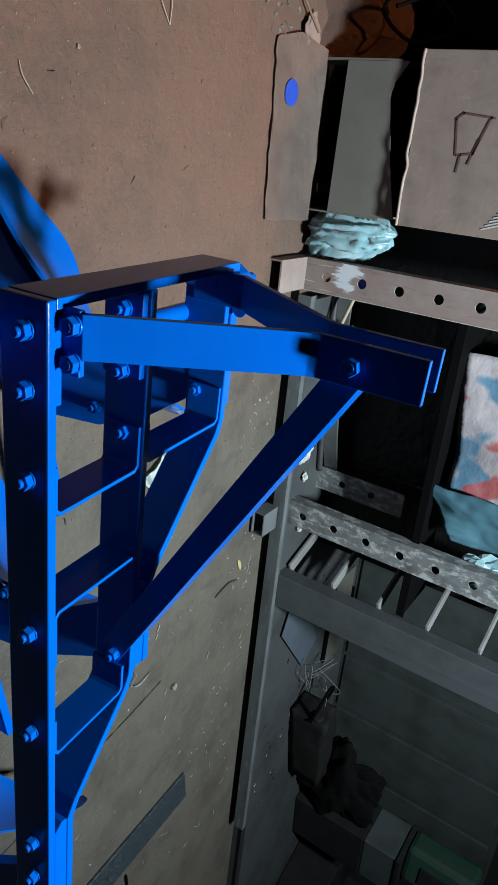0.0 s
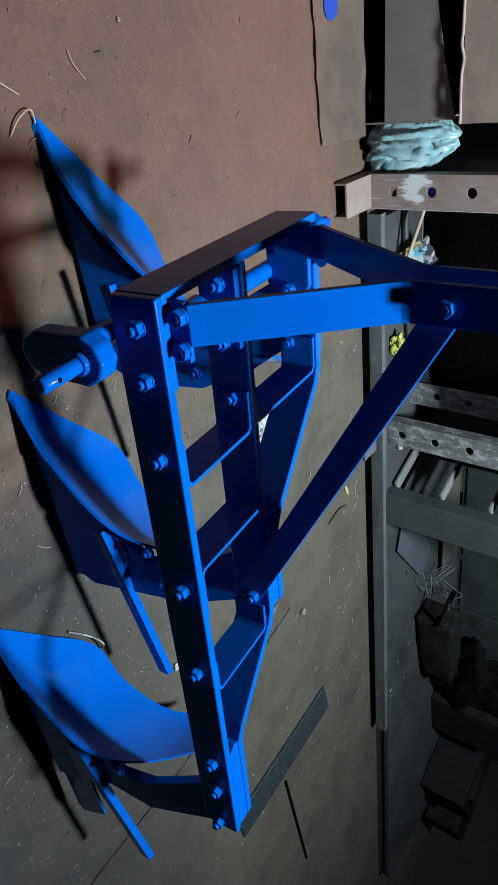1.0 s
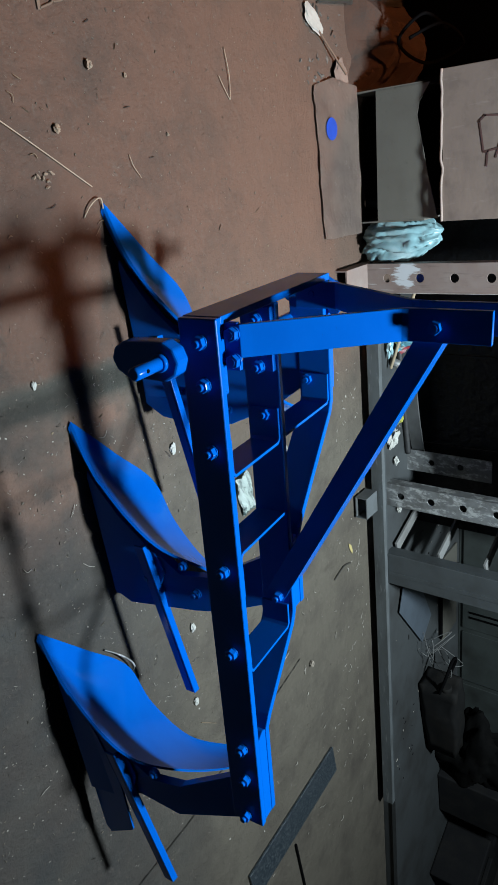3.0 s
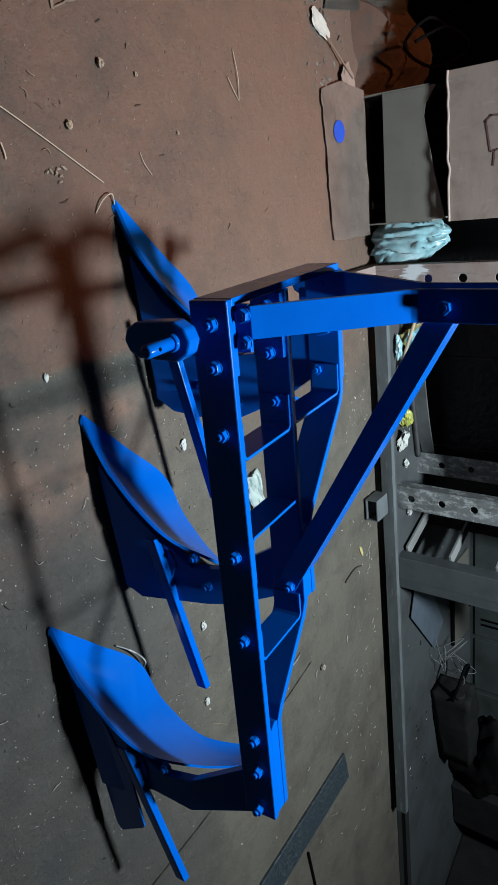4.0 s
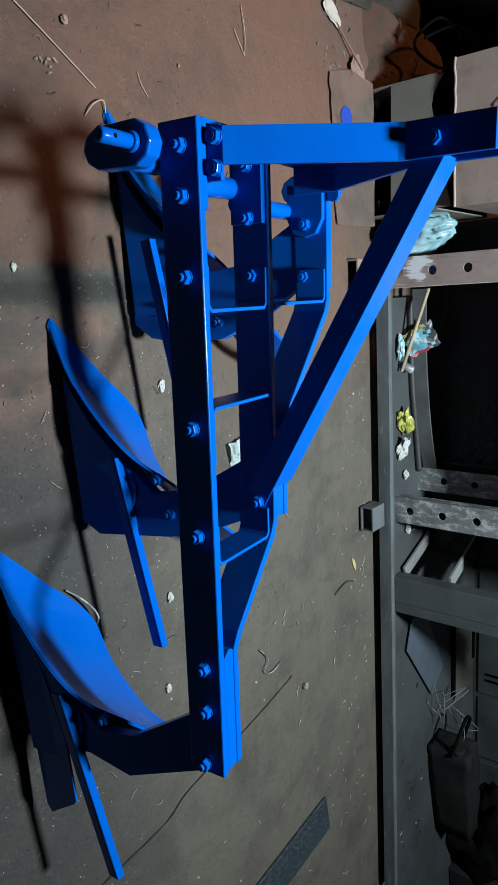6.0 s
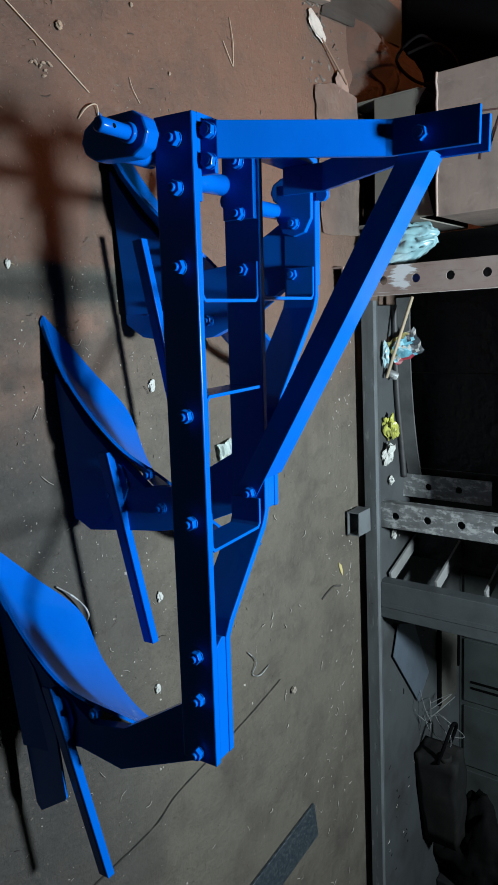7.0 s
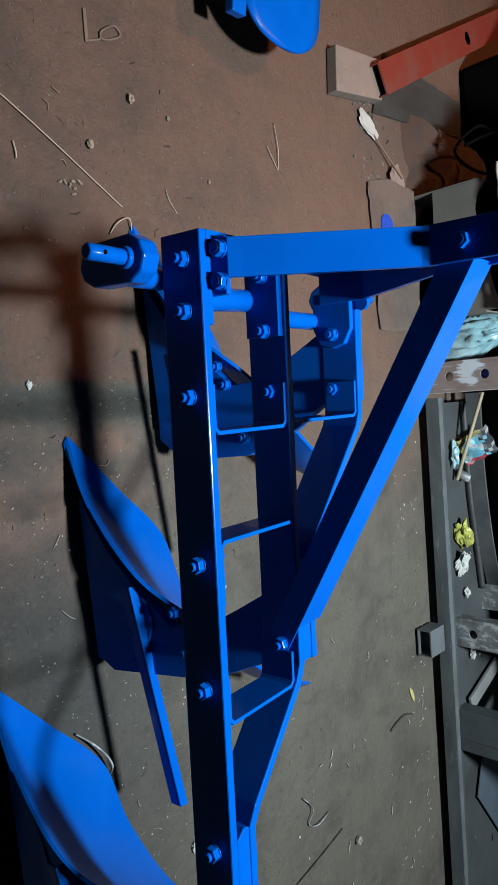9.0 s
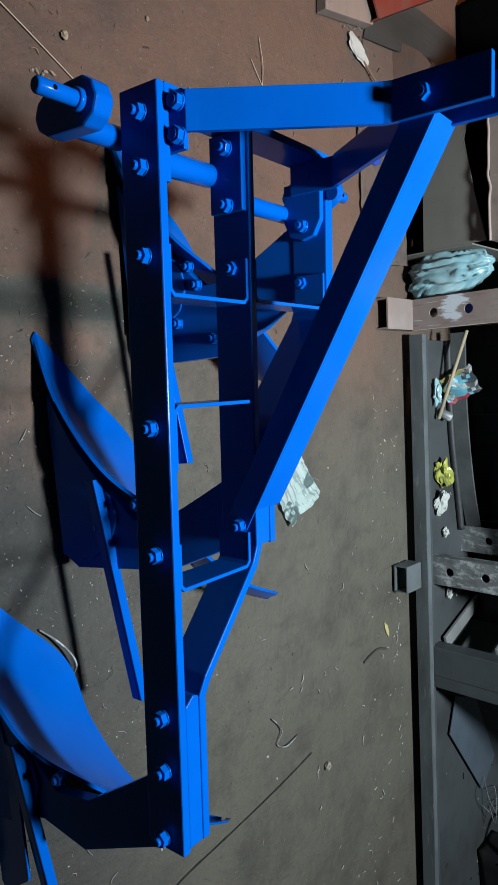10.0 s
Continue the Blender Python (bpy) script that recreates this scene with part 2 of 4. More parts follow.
def mesh(name, bm, material):
    data = bpy.data.meshes.new(name)
    bmesh.ops.recalc_face_normals(bm, faces=bm.faces)
    bm.to_mesh(data)
    bm.free()
    for m in (material if isinstance(material, (list, tuple)) else (material,)):
        data.materials.append(m)
    return data


def thing(name, bm, material, label, category, group="", kind="", at=None):
    ob = new(name, mesh(name, bm, material))
    if at is not None:
        ob.matrix_world = at
    return tagged(ob, label, category, group, kind)


def holder(name, at, label, category, group=""):
    ob = new(name)
    ob.empty_display_size = 0.1
    ob.matrix_world = at if isinstance(at, Matrix) else Matrix.Translation(at)
    return tagged(ob, label, category, group)


def part(name, bm, material, parent, label="", at=None):
    """One mesh under a thing or part; at: its place within the parent."""
    data = bm if isinstance(bm, bpy.types.Mesh) else mesh(name, bm, material)
    ob = new(name, data)
    ob.parent = parent
    if at is not None:
        ob.matrix_basis = at
    return tagged(ob, label)


def B():
    return bmesh.new()


# ---- the shell ----
fl = B()
n = 60
grid = [[fl.verts.new((-5 + 11 * i / n, -4 + 8.4 * j / n, 0)) for j in range(n + 1)] for i in range(n + 1)]
for i in range(n):
    for j in range(n):
        fl.faces.new([grid[i][j], grid[i + 1][j], grid[i + 1][j + 1], grid[i][j + 1]])
thing("floor", fl, FLOOR, "dusty concrete floor with warm light and shade painted in", "floor", kind="structure")
thing("wall_back", box(B(), (-5, 3.6, 0), (6, 3.8, 4.2)), WALL, "plain dark workshop wall", "wall", kind="structure")
thing("wall_front", box(B(), (-5, -3.8, 0), (6, -3.6, 4.2)), WALL, "plain dark workshop wall", "wall", kind="structure")
thing("wall_rear_end", box(B(), (5.6, -3.6, 0), (5.8, 3.6, 4.2)), WALL, "plain dark workshop wall", "wall", kind="structure")
thing("wall_front_end", box(B(), (-4.8, -3.6, 0), (-4.6, 3.6, 4.2)), WALL, "plain dark workshop wall", "wall", kind="structure")
thing("ceiling", box(B(), (-5, -3.8, 4.2), (6, 3.8, 4.3)), CEIL, "dark workshop ceiling", "ceiling", kind="structure")

# ---- the plough ----
PL = pose(0, 0, 0.618, -6.3, 1.6, 0)
plough = holder("mounted_plough", PL, "three-furrow mounted mouldboard plough in fresh blue gloss paint", "plough")
T = 0.016  # thickness of the beam bars
H = (-0.08, 0.0)
part("near_beam", prism(B(), [(0, 0), (1.2, 0), (1.2, T), (0, T)], *H, "z", bevel=0.0024), BLUE, plough)
part("middle_beam", ribbon(B(), [(0.014, 0.22), (0.735, 0.22), (0.765, 0.207), (0.922, 0.072), (0.95, 0.056), (1.195, 0.056)], H, T, 0.0022), BLUE, plough)
part("far_beam", ribbon(B(), [(0.014, 0.47), (0.295, 0.47), (0.325, 0.457), (0.53, 0.275), (0.555, 0.262), (0.735, 0.262)], H, T, 0.0022), BLUE, plough)
part("front_crossplate", box(B(), (-0.001, T + 0.001, -0.08), (0.0135, 0.478, -0.001), bevel=0.0012), BLUE, plough)


def spacer(x, y0, y1, near_flange, far_flange):
    """A flat-bar bracket between two beams, with flanges bent along them (minus: forwards)."""
    path = [(x, y0 + 0.004), (x, y1 - 0.004)]
    if near_flange:
        path = [(x + near_flange, y0 + 0.004), (x + math.copysign(0.008, near_flange), y0 + 0.004)] + [(x, y0 + 0.012)] + path[1:]
    if far_flange:
        path = path[:-1] + [(x, y1 - 0.012), (x + math.copysign(0.008, far_flange), y1 - 0.004), (x + far_flange, y1 - 0.004)]
    part("spacer_bracket", ribbon(B(), path, (-0.072, -0.004), 0.0065, 0.001), BLUE, plough)


spacer(0.305, T, 0.212, -0.075, -0.075)
spacer(0.300, 0.228, 0.462, -0.07, -0.07)
spacer(0.475, T, 0.212, 0.10, 0)
spacer(0.765, T, 0.200, -0.075, -0.06)

part("tail_packing", prism(B(), [(0.955, T + 0.0005), (1.194, T + 0.0005), (1.194, 0.0475), (0.945, 0.0475), (0.94, 0.035)], -0.074, -0.0012, "z", bevel=0.002), BLUE, plough)
part("tail_packing", prism(B(), [(0.56, 0.2285), (0.733, 0.2285), (0.733, 0.2535), (0.55, 0.2535)], -0.074, -0.0015, "z", bevel=0.002), BLUE, plough)

# packing strips behind the beams at the front
part("packing_strip", box(B(), (0.02, T, -0.074), (0.14, T + 0.012, -0.003), bevel=0.001), BLUE, plough)
part("packing_strip", box(B(), (0.02, 0.199, -0.074), (0.15, 0.212, -0.005), bevel=0.001), BLUE, plough)
part("packing_strip", box(B(), (0.02, 0.478, -0.074), (0.27, 0.492, -0.003), bevel=0.001), BLUE, plough)


def mast(y, side):
    """A mast bar: a foot against the beam, a leaning length and an upright end. side: +1 leans towards greater y."""
    pts = [(0, -0.07), (0, 0.028), (side * 0.012, 0.042), (side * 0.168, 0.256), (side * 0.173, 0.270), (side * 0.173 - 0.003, 0.414)]
    t = 0.0055
    one, two = [], []
    for i, p in enumerate(pts):
        a, b = Vector(pts[max(0, i - 1)]), Vector(pts[min(len(pts) - 1, i + 1)])
        d = (b - a).normalized()
        nrm = Vector((-d.y, d.x)) * t
        one.append(tuple(Vector(p) + nrm))
        two.append(tuple(Vector(p) - nrm))
    bm = prism(B(), one + two[::-1], 0.014, 0.073, "x", bevel=0.001)
    bmesh.ops.translate(bm, vec=(0, y, 0), verts=bm.verts)
    return bm


part("near_mast_bar", mast(0.034, 1), BLUE, plough)
part("mast_foot", box(B(), (0.011, 0.0285, -0.072), (0.097, 0.039, 0.024), bevel=0.0015), BLUE, plough)
part("far_mast_bar", mast(0.448, -1), BLUE, plough)

# brace: angle iron from the mast head to the middle beam
br = B()
a, b = Vector((0.045, 0, 0.332)), Vector((0.735, 0, -0.052))
d = (b - a).normalized()
up = Vector((-d.z, 0, d.x))
L = (b - a).length
turn = Matrix(((d.x, 0, up.x, a.x), (0, 1, 0, 0), (d.z, 0, up.z, a.z), (0, 0, 0, 1)))
prism(br, [(0, -0.034), (L - 0.03, -0.034), (L, 0.002), (L - 0.025, 0.013), (0, 0.013)], 0.2100, 0.2155, "y", bevel=0.0008)
box(br, (0.02, 0.2155, 0.0075), (L - 0.085, 0.284, 0.013), bevel=0.0008)
bmesh.ops.transform(br, matrix=turn, verts=br.verts)
part("brace", br, BLUE, plough)

# lower hitch: cross shaft with cranked ends and pins
part("shaft_stub", rod(B(), (0.060, -0.072, -0.100), (0.060, 0.02, -0.100), 0.018), BLUE, plough)
part("shaft_tube", rod(B(), (0.092, T + 0.012, -0.062), (0.083, 0.199, -0.074), 0.020), BLUE, plough)
part("cross_shaft", rod(B(), (0.104, 0.245, -0.096), (0.104, 0.526, -0.096), 0.017), BLUE, plough)
CR = [(0.050 + 0.036 * math.cos(a) * (1.0 if math.sin(a) > 0 else 0.93), (-0.053 if math.sin(a) > 0 else -0.108) + 0.042 * math.sin(a)) for a in [math.pi * (k + 0.5) / 5 for k in range(10)]]
for y0, y1, y2 in ((-0.071, -0.103, -0.176), (0.525, 0.557, 0.615)):
    crank = part("crank_block", prism(B(), CR, min(y0, y1), max(y0, y1), "y", bevel=0.004), BLUE, plough)
    pin = B()
    rod(pin, (0.05, y1, -0.045), (0.05, y1 + (y1 - y0) * 0.3, -0.045), 0.016)
    rod(pin, (0.05, y1, -0.045), (0.05, y2, -0.045), 0.0115)
    part("hitch_pin", pin, BLUE, crank)
    ye = y2 - math.copysign(0.024, y2 - y1)
    # black rod ends painted as the shaded hole through the pin
    part("pin_hole", rod(B(), (0.05, ye, -0.0568), (0.05, ye, -0.0332), 0.0035, 10, 0.0002), BLACK, crank)
lug = [(0.05, -0.09), (0.125, -0.09), (0.155, -0.075), (0.163, -0.048), (0.155, -0.02), (0.125, -0.004), (0.05, -0.004)]
part("shaft_lug", prism(B(), lug, 0.447, 0.4615, "y", bevel=0.002), BLUE, plough)


def bolt_mesh(r=0.0132, nut=0.012, stud=0.007):
    bm = B()
    rod(bm, (0, 0, 0), (0, 0, 0.0035), r * 1.04, 16)
    hexa = [(r * math.cos(math.pi / 3 * i), r * math.sin(math.pi / 3 * i)) for i in range(6)]
    prism(bm, hexa, 0.003, 0.003 + nut, "z", bevel=0.0012)
    rod(bm, (0, 0, 0.003 + nut), (0, 0, 0.003 + nut + stud), r * 0.55, 12)
    return mesh("bolt", bm, BLUE)


BOLT = bolt_mesh()
HEAD = bolt_mesh(0.013, 0.012, 0.001)
random.seed(4)


def bolt(x, y, z, way="near", data=None, under=None):
    turn = {"near": pose(0, 0, 0, 90), "far": pose(0, 0, 0, -90), "up": pose(0, 0, 0), "front": pose(0, 0, 0, 0, -90)}[way]
    part("bolt", data or BOLT, None, under or plough, at=Matrix.Translation((x, y, z)) @ turn @ pose(0, 0, 0, 0, 0, random.uniform(0, 60)))


for x in (0.041, 0.119, 0.248, 0.507, 0.706, 0.972, 1.062, 1.179):
    bolt(x, 0, -0.034 - (0.008 if x > 1.1 else 0))
for x in (0.045, 0.14, 0.245, 0.70):
    bolt(x, 0.212 if x > 0.2 else 0.199, -0.036)
for x, z in ((0.04, -0.03), (0.135, -0.045), (0.245, -0.056)):
    bolt(x, 0.462 if x != 0.135 else 0.447, z)
for x in (0.03, 0.078):
    bolt(x, 0.0285, 0.016, data=HEAD)
    bolt(x, 0.4595, 0.016, "far", data=HEAD)
bolt(0.045, 0.2035, 0.318, data=HEAD)
bolt(0.045, 0.284, 0.318, "far")

# ---- plough bodies ----
LOW = [(0, 0, 0), (0.13, 0.12, 0.004), (0.26, 0.235, 0.015), (0.41, 0.272, 0.045), (0.59, 0.36, 0.090), (0.688, 0.485, 0.180)]
TOP = [(0.004, -0.002, 0.006), (0.152, 0.0, 0.076), (0.298, 0.020, 0.205), (0.405, 0.115, 0.275), (0.590, 0.330, 0.272), (0.672, 0.502, 0.268)]


def shell(bm, low, top, thick, u0=0.0, u1=1.0, sag=0.03, nu=20, nv=10, v0=0.0, lift=0.0, v1=1.0):
    front, back = [], []
    for i in range(nu + 1):
        u = u0 + (u1 - u0) * i / nu
        a, b = spline(low, u), spline(top, u)
        if u > 0.92:  # the tail is cut to a rounded tongue
            c, k = (a + b) / 2, math.sqrt(max(0.0, 1 - ((u - 0.92) / 0.081) ** 2))
            a, b = c + (a - c) * k, c + (b - c) * k
        row, rear = [], []
        for j in range(nv + 1):
            v = v0 + (v1 - v0) * j / nv
            s = 4 * v * (1 - v) * sag * math.sin(math.pi * min(1, 0.15 + 0.75 * u))
            p = a.lerp(b, v) + Vector((0.75, -0.35, -0.55)) * s - Vector((0.7, -0.55, -0.35)).normalized() * lift * min(1.0, 7 * u)
            p.z = max(p.z, 0.006)
            row.append(bm.verts.new(p))
            rear.append(bm.verts.new(p + Vector((0.7, -0.55, -0.35)).normalized() * thick))
        front.append(row)
        back.append(rear)
    for g in (front, back):
        for i in range(nu):
            for j in range(nv):
                bm.faces.new([g[i][j], g[i + 1][j], g[i + 1][j + 1], g[i][j + 1]]).smooth = True
    rim = [bm.faces.new([front[i][j], back[i][j], back[i + 1][j], front[i + 1][j]]) for i in range(nu) for j in (0, nv)]
    rim += [bm.faces.new([front[i][j], front[i][j + 1], back[i][j + 1], back[i][j]]) for j in range(nv) for i in (0, nu)]
    for f in rim:
        for e in f.edges:
            e.smooth = False
    return bm


MOULD = mesh("mouldboard", shell(B(), LOW, TOP, 0.007, 0.2, 1.0, nu=38, nv=14), BLUE)
SHARE = mesh("share", shell(B(), LOW, TOP, 0.009, 0.0, 0.20, nu=12, nv=10, v0=0.0, v1=1.03, lift=0.0), BLUE)
NECK = [(0.30, 0.51), (0.285, 0.555), (0.405, 0.55)]
FRONT = [(0.17, 0.012), (0.225, 0.05), (0.295, 0.105), (0.345, 0.17), (0.41, 0.245), (0.402, 0.33), (0.352, 0.42)]
SHANK = mesh("shank", prism(B(), NECK + [(0.44, 0.50), (0.497, 0.36), (0.512, 0.28), (0.523, 0.15), (0.53, 0.07), (0.50, 0.02)] + FRONT, 0.020, 0.044, "y", shear=0.17, bevel=0.0015), BLUE)
FRONT_SHANK = mesh("shank", prism(B(), NECK + [(0.45, 0.50), (0.52, 0.40), (0.572, 0.28), (0.578, 0.15), (0.565, 0.07), (0.53, 0.02)] + FRONT, 0.020, 0.044, "y", shear=0.17, bevel=0.0015), BLUE)
REAR_SHANK = mesh("shank", prism(B(), NECK + [(0.435, 0.50), (0.502, 0.31), (0.475, 0.20), (0.49, 0.10), (0.46, 0.03)] + FRONT, 0.020, 0.044, "y", shear=0.17, bevel=0.0015), BLUE)


def frog_plate():
    """The plate behind the shin that carries share and mouldboard."""
    return prism(B(), [(0.14, 0.010), (0.185, 0.034), (0.26, 0.085), (0.335, 0.160), (0.37, 0.19), (0.41, 0.20), (0.46, 0.18), (0.505, 0.12), (0.505, 0.03), (0.16, 0.006)], 0.0135, 0.0195, "y", shear=0.17, bevel=0.001)


FROG = mesh("frog", frog_plate(), BLUE)


def landside(outline):
    bm = prism(B(), outline, 0.021, 0.0265, "y", bevel=0.001)
    for v in bm.verts:
        v.co.y += 0.022 * v.co.x
    return mesh("landside", bm, BLUE)


LAND = landside([(0.15, 0.012), (0.20, 0.034), (0.30, 0.086), (0.498, 0.102), (0.51, 0.092), (0.51, 0.032), (0.495, 0.022), (0.17, 0.008)])
REAR_LAND = landside([(0.15, 0.012), (0.20, 0.034), (0.30, 0.10), (0.45, 0.148), (0.606, 0.152), (0.616, 0.145), (0.682, 0.042), (0.665, 0.026), (0.17, 0.008)])


def tail_bar():
    """An angle-iron stay from the shank out to the rear."""
    bm = B()
    a, b = Vector((0.345, 0.026, 0.160)), Vector((0.812, 0.086, 0.198))
    d = (b - a).normalized()
    m = Matrix(((d.x, 0, -d.z, a.x), (d.y, 1, 0, a.y), (d.z, 0, d.x, a.z), (0, 0, 0, 1)))
    n = (b - a).length + 0.005
    box(bm, (-0.02, -0.010, 0.010), (n, 0.010, 0.017), m, 0.002)
    box(bm, (-0.02, -0.010, -0.018), (n, -0.004, 0.0098), m, 0.002)
    return mesh("tail_bar", bm, BLUE)


TAIL = tail_bar()
base = PL.inverted()
for x, y, z, p in ((-0.195, 0.350, 0.0, 0.0), (0.304, 0.122, 0.002, 0.0), (0.794, -0.102, 0.004, -2.0)):
    body = part("plough_body", REAR_SHANK if p else FRONT_SHANK if x < 0 else SHANK, None, plough, "dark shank carrying a curved mouldboard and share", base @ pose(x, y, z, 0, p, 0))
    part("mouldboard", MOULD, None, body)
    part("share", SHARE, None, body)
    part("frog", FROG, None, body)
    part("landside", REAR_LAND if p else LAND, None, body)
    part("tail_bar", TAIL, None, body, at=Matrix.Translation((0, -0.035, -0.03) if x < 0 else (0, 0, 0)))
    for bx, bz in ((0.489, 0.174), (0.531, 0.275), (0.364, 0.213), (0.407, 0.234)) if x < 0 else ((0.375, 0.265),) if p else ((0.43, 0.15), (0.455, 0.29), (0.375, 0.265)):
        part("bolt", BOLT, None, body, at=Matrix.Translation((bx, 0.17 * bz + 0.020, bz)) @ pose(0, 0, 0, 90))

# ---- rack at the back ----


def plate_with_holes(bm, x0, x1, z0, z1, y, thick, holes, r, xc=None):
    """An upright plate facing -y with round holes cut through, in one column."""
    xc = (x0 + x1) / 2 if xc is None else xc
    half = r * 1.5
    cuts = [z0]
    for z in holes:
        cuts += [z - half, z + half]
    cuts.append(z1)
    for k in range(0, len(cuts), 2):
        box(bm, (x0, y, cuts[k]), (x1, y + thick, cuts[k + 1]))
    for z in holes:
        box(bm, (x0, y, z - half), (xc - half, y + thick, z + half))
        box(bm, (xc + half, y, z - half), (x1, y + thick, z + half))
        seg = 24
        ring = []
        for k in range(seg):
            a = 2 * math.pi * k / seg
            c, s = math.cos(a), math.sin(a)
            q = half / max(abs(c), abs(s))
            ring.append([bm.verts.new(v) for v in ((xc + r * c, y, z + r * s), (xc + q * c, y, z + q * s), (xc + r * c, y + thick, z + r * s), (xc + q * c, y + thick, z + q * s))])
        for k in range(seg):
            p, q = ring[k], ring[(k + 1) % seg]
            bm.faces.new([p[0], p[1], q[1], q[0]])
            bm.faces.new([p[2], q[2], q[3], p[3]])
            bm.faces.new([p[0], q[0], q[2], p[2]]).smooth = True
    return bm


def primer_with_paint():
    m = Mat("pink_primer_with_white_paint", (0.21, 0.155, 0.135), 0.65)
    m.mix(m.ramp(m.noise(9, 5), 0.45, 0.75, 0, 0.5), (0.30, 0.27, 0.25))
    m.mix(m.ramp(m.noise(80, 3, stretch=(1, 1, 0.12)), 0.55, 0.72, 0, 0.5), (0.10, 0.07, 0.06))
    tc = m.t.nodes.new("ShaderNodeTexCoord")
    d = m.t.nodes.new("ShaderNodeVectorMath")
    d.operation = "DISTANCE"
    d.inputs[1].default_value = (-0.02, 0, 0.215)
    m.link(tc.outputs["Object"], d.inputs[0])
    a = m.t.nodes.new("ShaderNodeMath")
    m.link(m.ramp(d.outputs["Value"], 0.0, 0.16, 0.26, -0.30), a.inputs[0])
    m.link(m.noise(26, 6, 0.65, (1, 1, 0.22)), a.inputs[1])
    m.mix(m.ramp(a.outputs[0], 0.58, 0.63), (0.50, 0.52, 0.54))
    m.mix(m.ramp(m.noise(70, 4, 0.6, (1, 1, 0.06)), 0.66, 0.70, 0, 0.8), (0.40, 0.38, 0.37))
    m.mix(m.ramp(m.noise(14, 6, 0.7, (1, 1, 0.5)), 0.58, 0.70, 0, 0.6), (0.11, 0.07, 0.06))
    m.bump(m.noise(36, 4), 0.0015, 0.6)
    return m.m


post = holder("channel_upright", (0.205, 1.65, 0), "scuffed pink-primed steel channel upright with round holes", "upright")
part("web", plate_with_holes(B(), -0.056, 0.056, 0.05, 1.5, 0.0, 0.006, [0.135 + 0.137 * k for k in range(10)], 0.017), primer_with_paint(), post)
part("flange", box(B(), (-0.056, 0.006, 0.05), (-0.050, 0.055, 1.5)), PRIMER, post)
part("flange", box(B(), (0.050, 0.006, 0.05), (0.056, 0.055, 1.5)), PRIMER, post)
part("scraped_edge", box(B(), (0.0562, -0.0015, 0.05), (0.0592, 0.006, 1.5), bevel=0.0008), plain("scraped_pale_edge", (0.42, 0.37, 0.34), 0.6, 0, (0.20, 0.15, 0.13), 16, 0.9), post, "pale scraped edge")
part("hole_plug", rod(B(), (0, 0.012, 0.272), (0, 0.02, 0.272), 0.019, 18), OVAL, post, "blue-stained plug")
foot = B()
box(foot, (-0.056, -0.17, 0.044), (0.056, 0.05, 0.05))
box(foot, (-0.056, -0.17, 0.0), (-0.050, 0.05, 0.044))
box(foot, (0.050, -0.17, 0.0), (0.056, 0.05, 0.044))
part("foot", foot, PRIMER, post)
post = holder("channel_upright", (1.185, 1.70, 0), "worn light grey steel channel upright with round holes", "upright")
part("web", plate_with_holes(B(), -0.055, 0.055, 0.06, 1.5, 0.0, 0.006, [0.15 + 0.143 * k for k in range(9)], 0.0165), WORN, post)
part("flange", box(B(), (-0.055, 0.006, 0.06), (-0.049, 0.055, 1.5)), WORN, post)
part("flange", box(B(), (0.049, 0.006, 0.06), (0.055, 0.055, 1.5)), WORN, post)
post = holder("perforated_bracket", (1.10, 1.93, 0.06), "short grey steel plate with two round holes", "bracket")
part("plate", plate_with_holes(B(), -0.05, 0.055, 0.0, 0.42, 0.0, 0.006, [0.14, 0.278], 0.015), WORN, post)
DARKSTEEL = plain("dark_grey_painted_steel", (0.062, 0.070, 0.073), 0.55, 0.2, (0.035, 0.035, 0.034), 7, 0.7)
post = holder("box_upright", (1.56, 1.67, 0), "plain dark grey painted steel upright on the platform", "upright")
part("web", box(B(), (-0.08, 0, 0.05), (0.08, 0.012, 1.5), bevel=0.003), DARKSTEEL, post)
part("flange", box(B(), (-0.08, 0.012, 0.05), (-0.068, 0.07, 1.5)), DARKSTEEL, post)
part("flange", box(B(), (0.068, 0.012, 0.05), (0.08, 0.07, 1.5)), DARKSTEEL, post)
part("seam_strip", box(B(), (0.01, -0.004, 0.06), (0.03, 0.0, 1.5), bevel=0.001), DARKSTEEL, post)

def rail_paint():
    m = Mat("streaked_grey_rail", (0.115, 0.128, 0.132), 0.5, 0.3)
    m.mix(m.ramp(m.noise(10, 5, 0.6, (0.25, 1, 1)), 0.42, 0.7, 0, 0.8), (0.06, 0.062, 0.06))
    m.mix(m.ramp(m.noise(60, 4, 0.6, (0.2, 1, 1)), 0.6, 0.7, 0, 0.6), (0.26, 0.27, 0.27))
    m.mix(m.ramp(m.noise(90, 3), 0.68, 0.74, 0, 0.7), (0.02, 0.02, 0.02))
    m.bump(m.noise(50, 4), 0.0015, 0.6)
    return m.m


RAILPAINT = rail_paint()
rail = holder("bottom_rail", (0.28, 1.63, 0.0), "dull grey steel channel rail just above the floor", "rail")
part("web", box(B(), (0.0, 0.006, 0.040), (2.75, 0.012, 0.094), bevel=0.001), RAILPAINT, rail)
part("flange", box(B(), (0.0, 0.0125, 0.040), (2.75, 0.052, 0.046), bevel=0.001), STEEL, rail)
part("flange", box(B(), (0.0, 0.0125, 0.088), (2.75, 0.034, 0.094), bevel=0.001), STEEL, rail)
part("seam_strip", box(B(), (0.0, 0.0345, 0.086), (2.75, 0.052, 0.091), bevel=0.001), DARKSTEEL, rail)
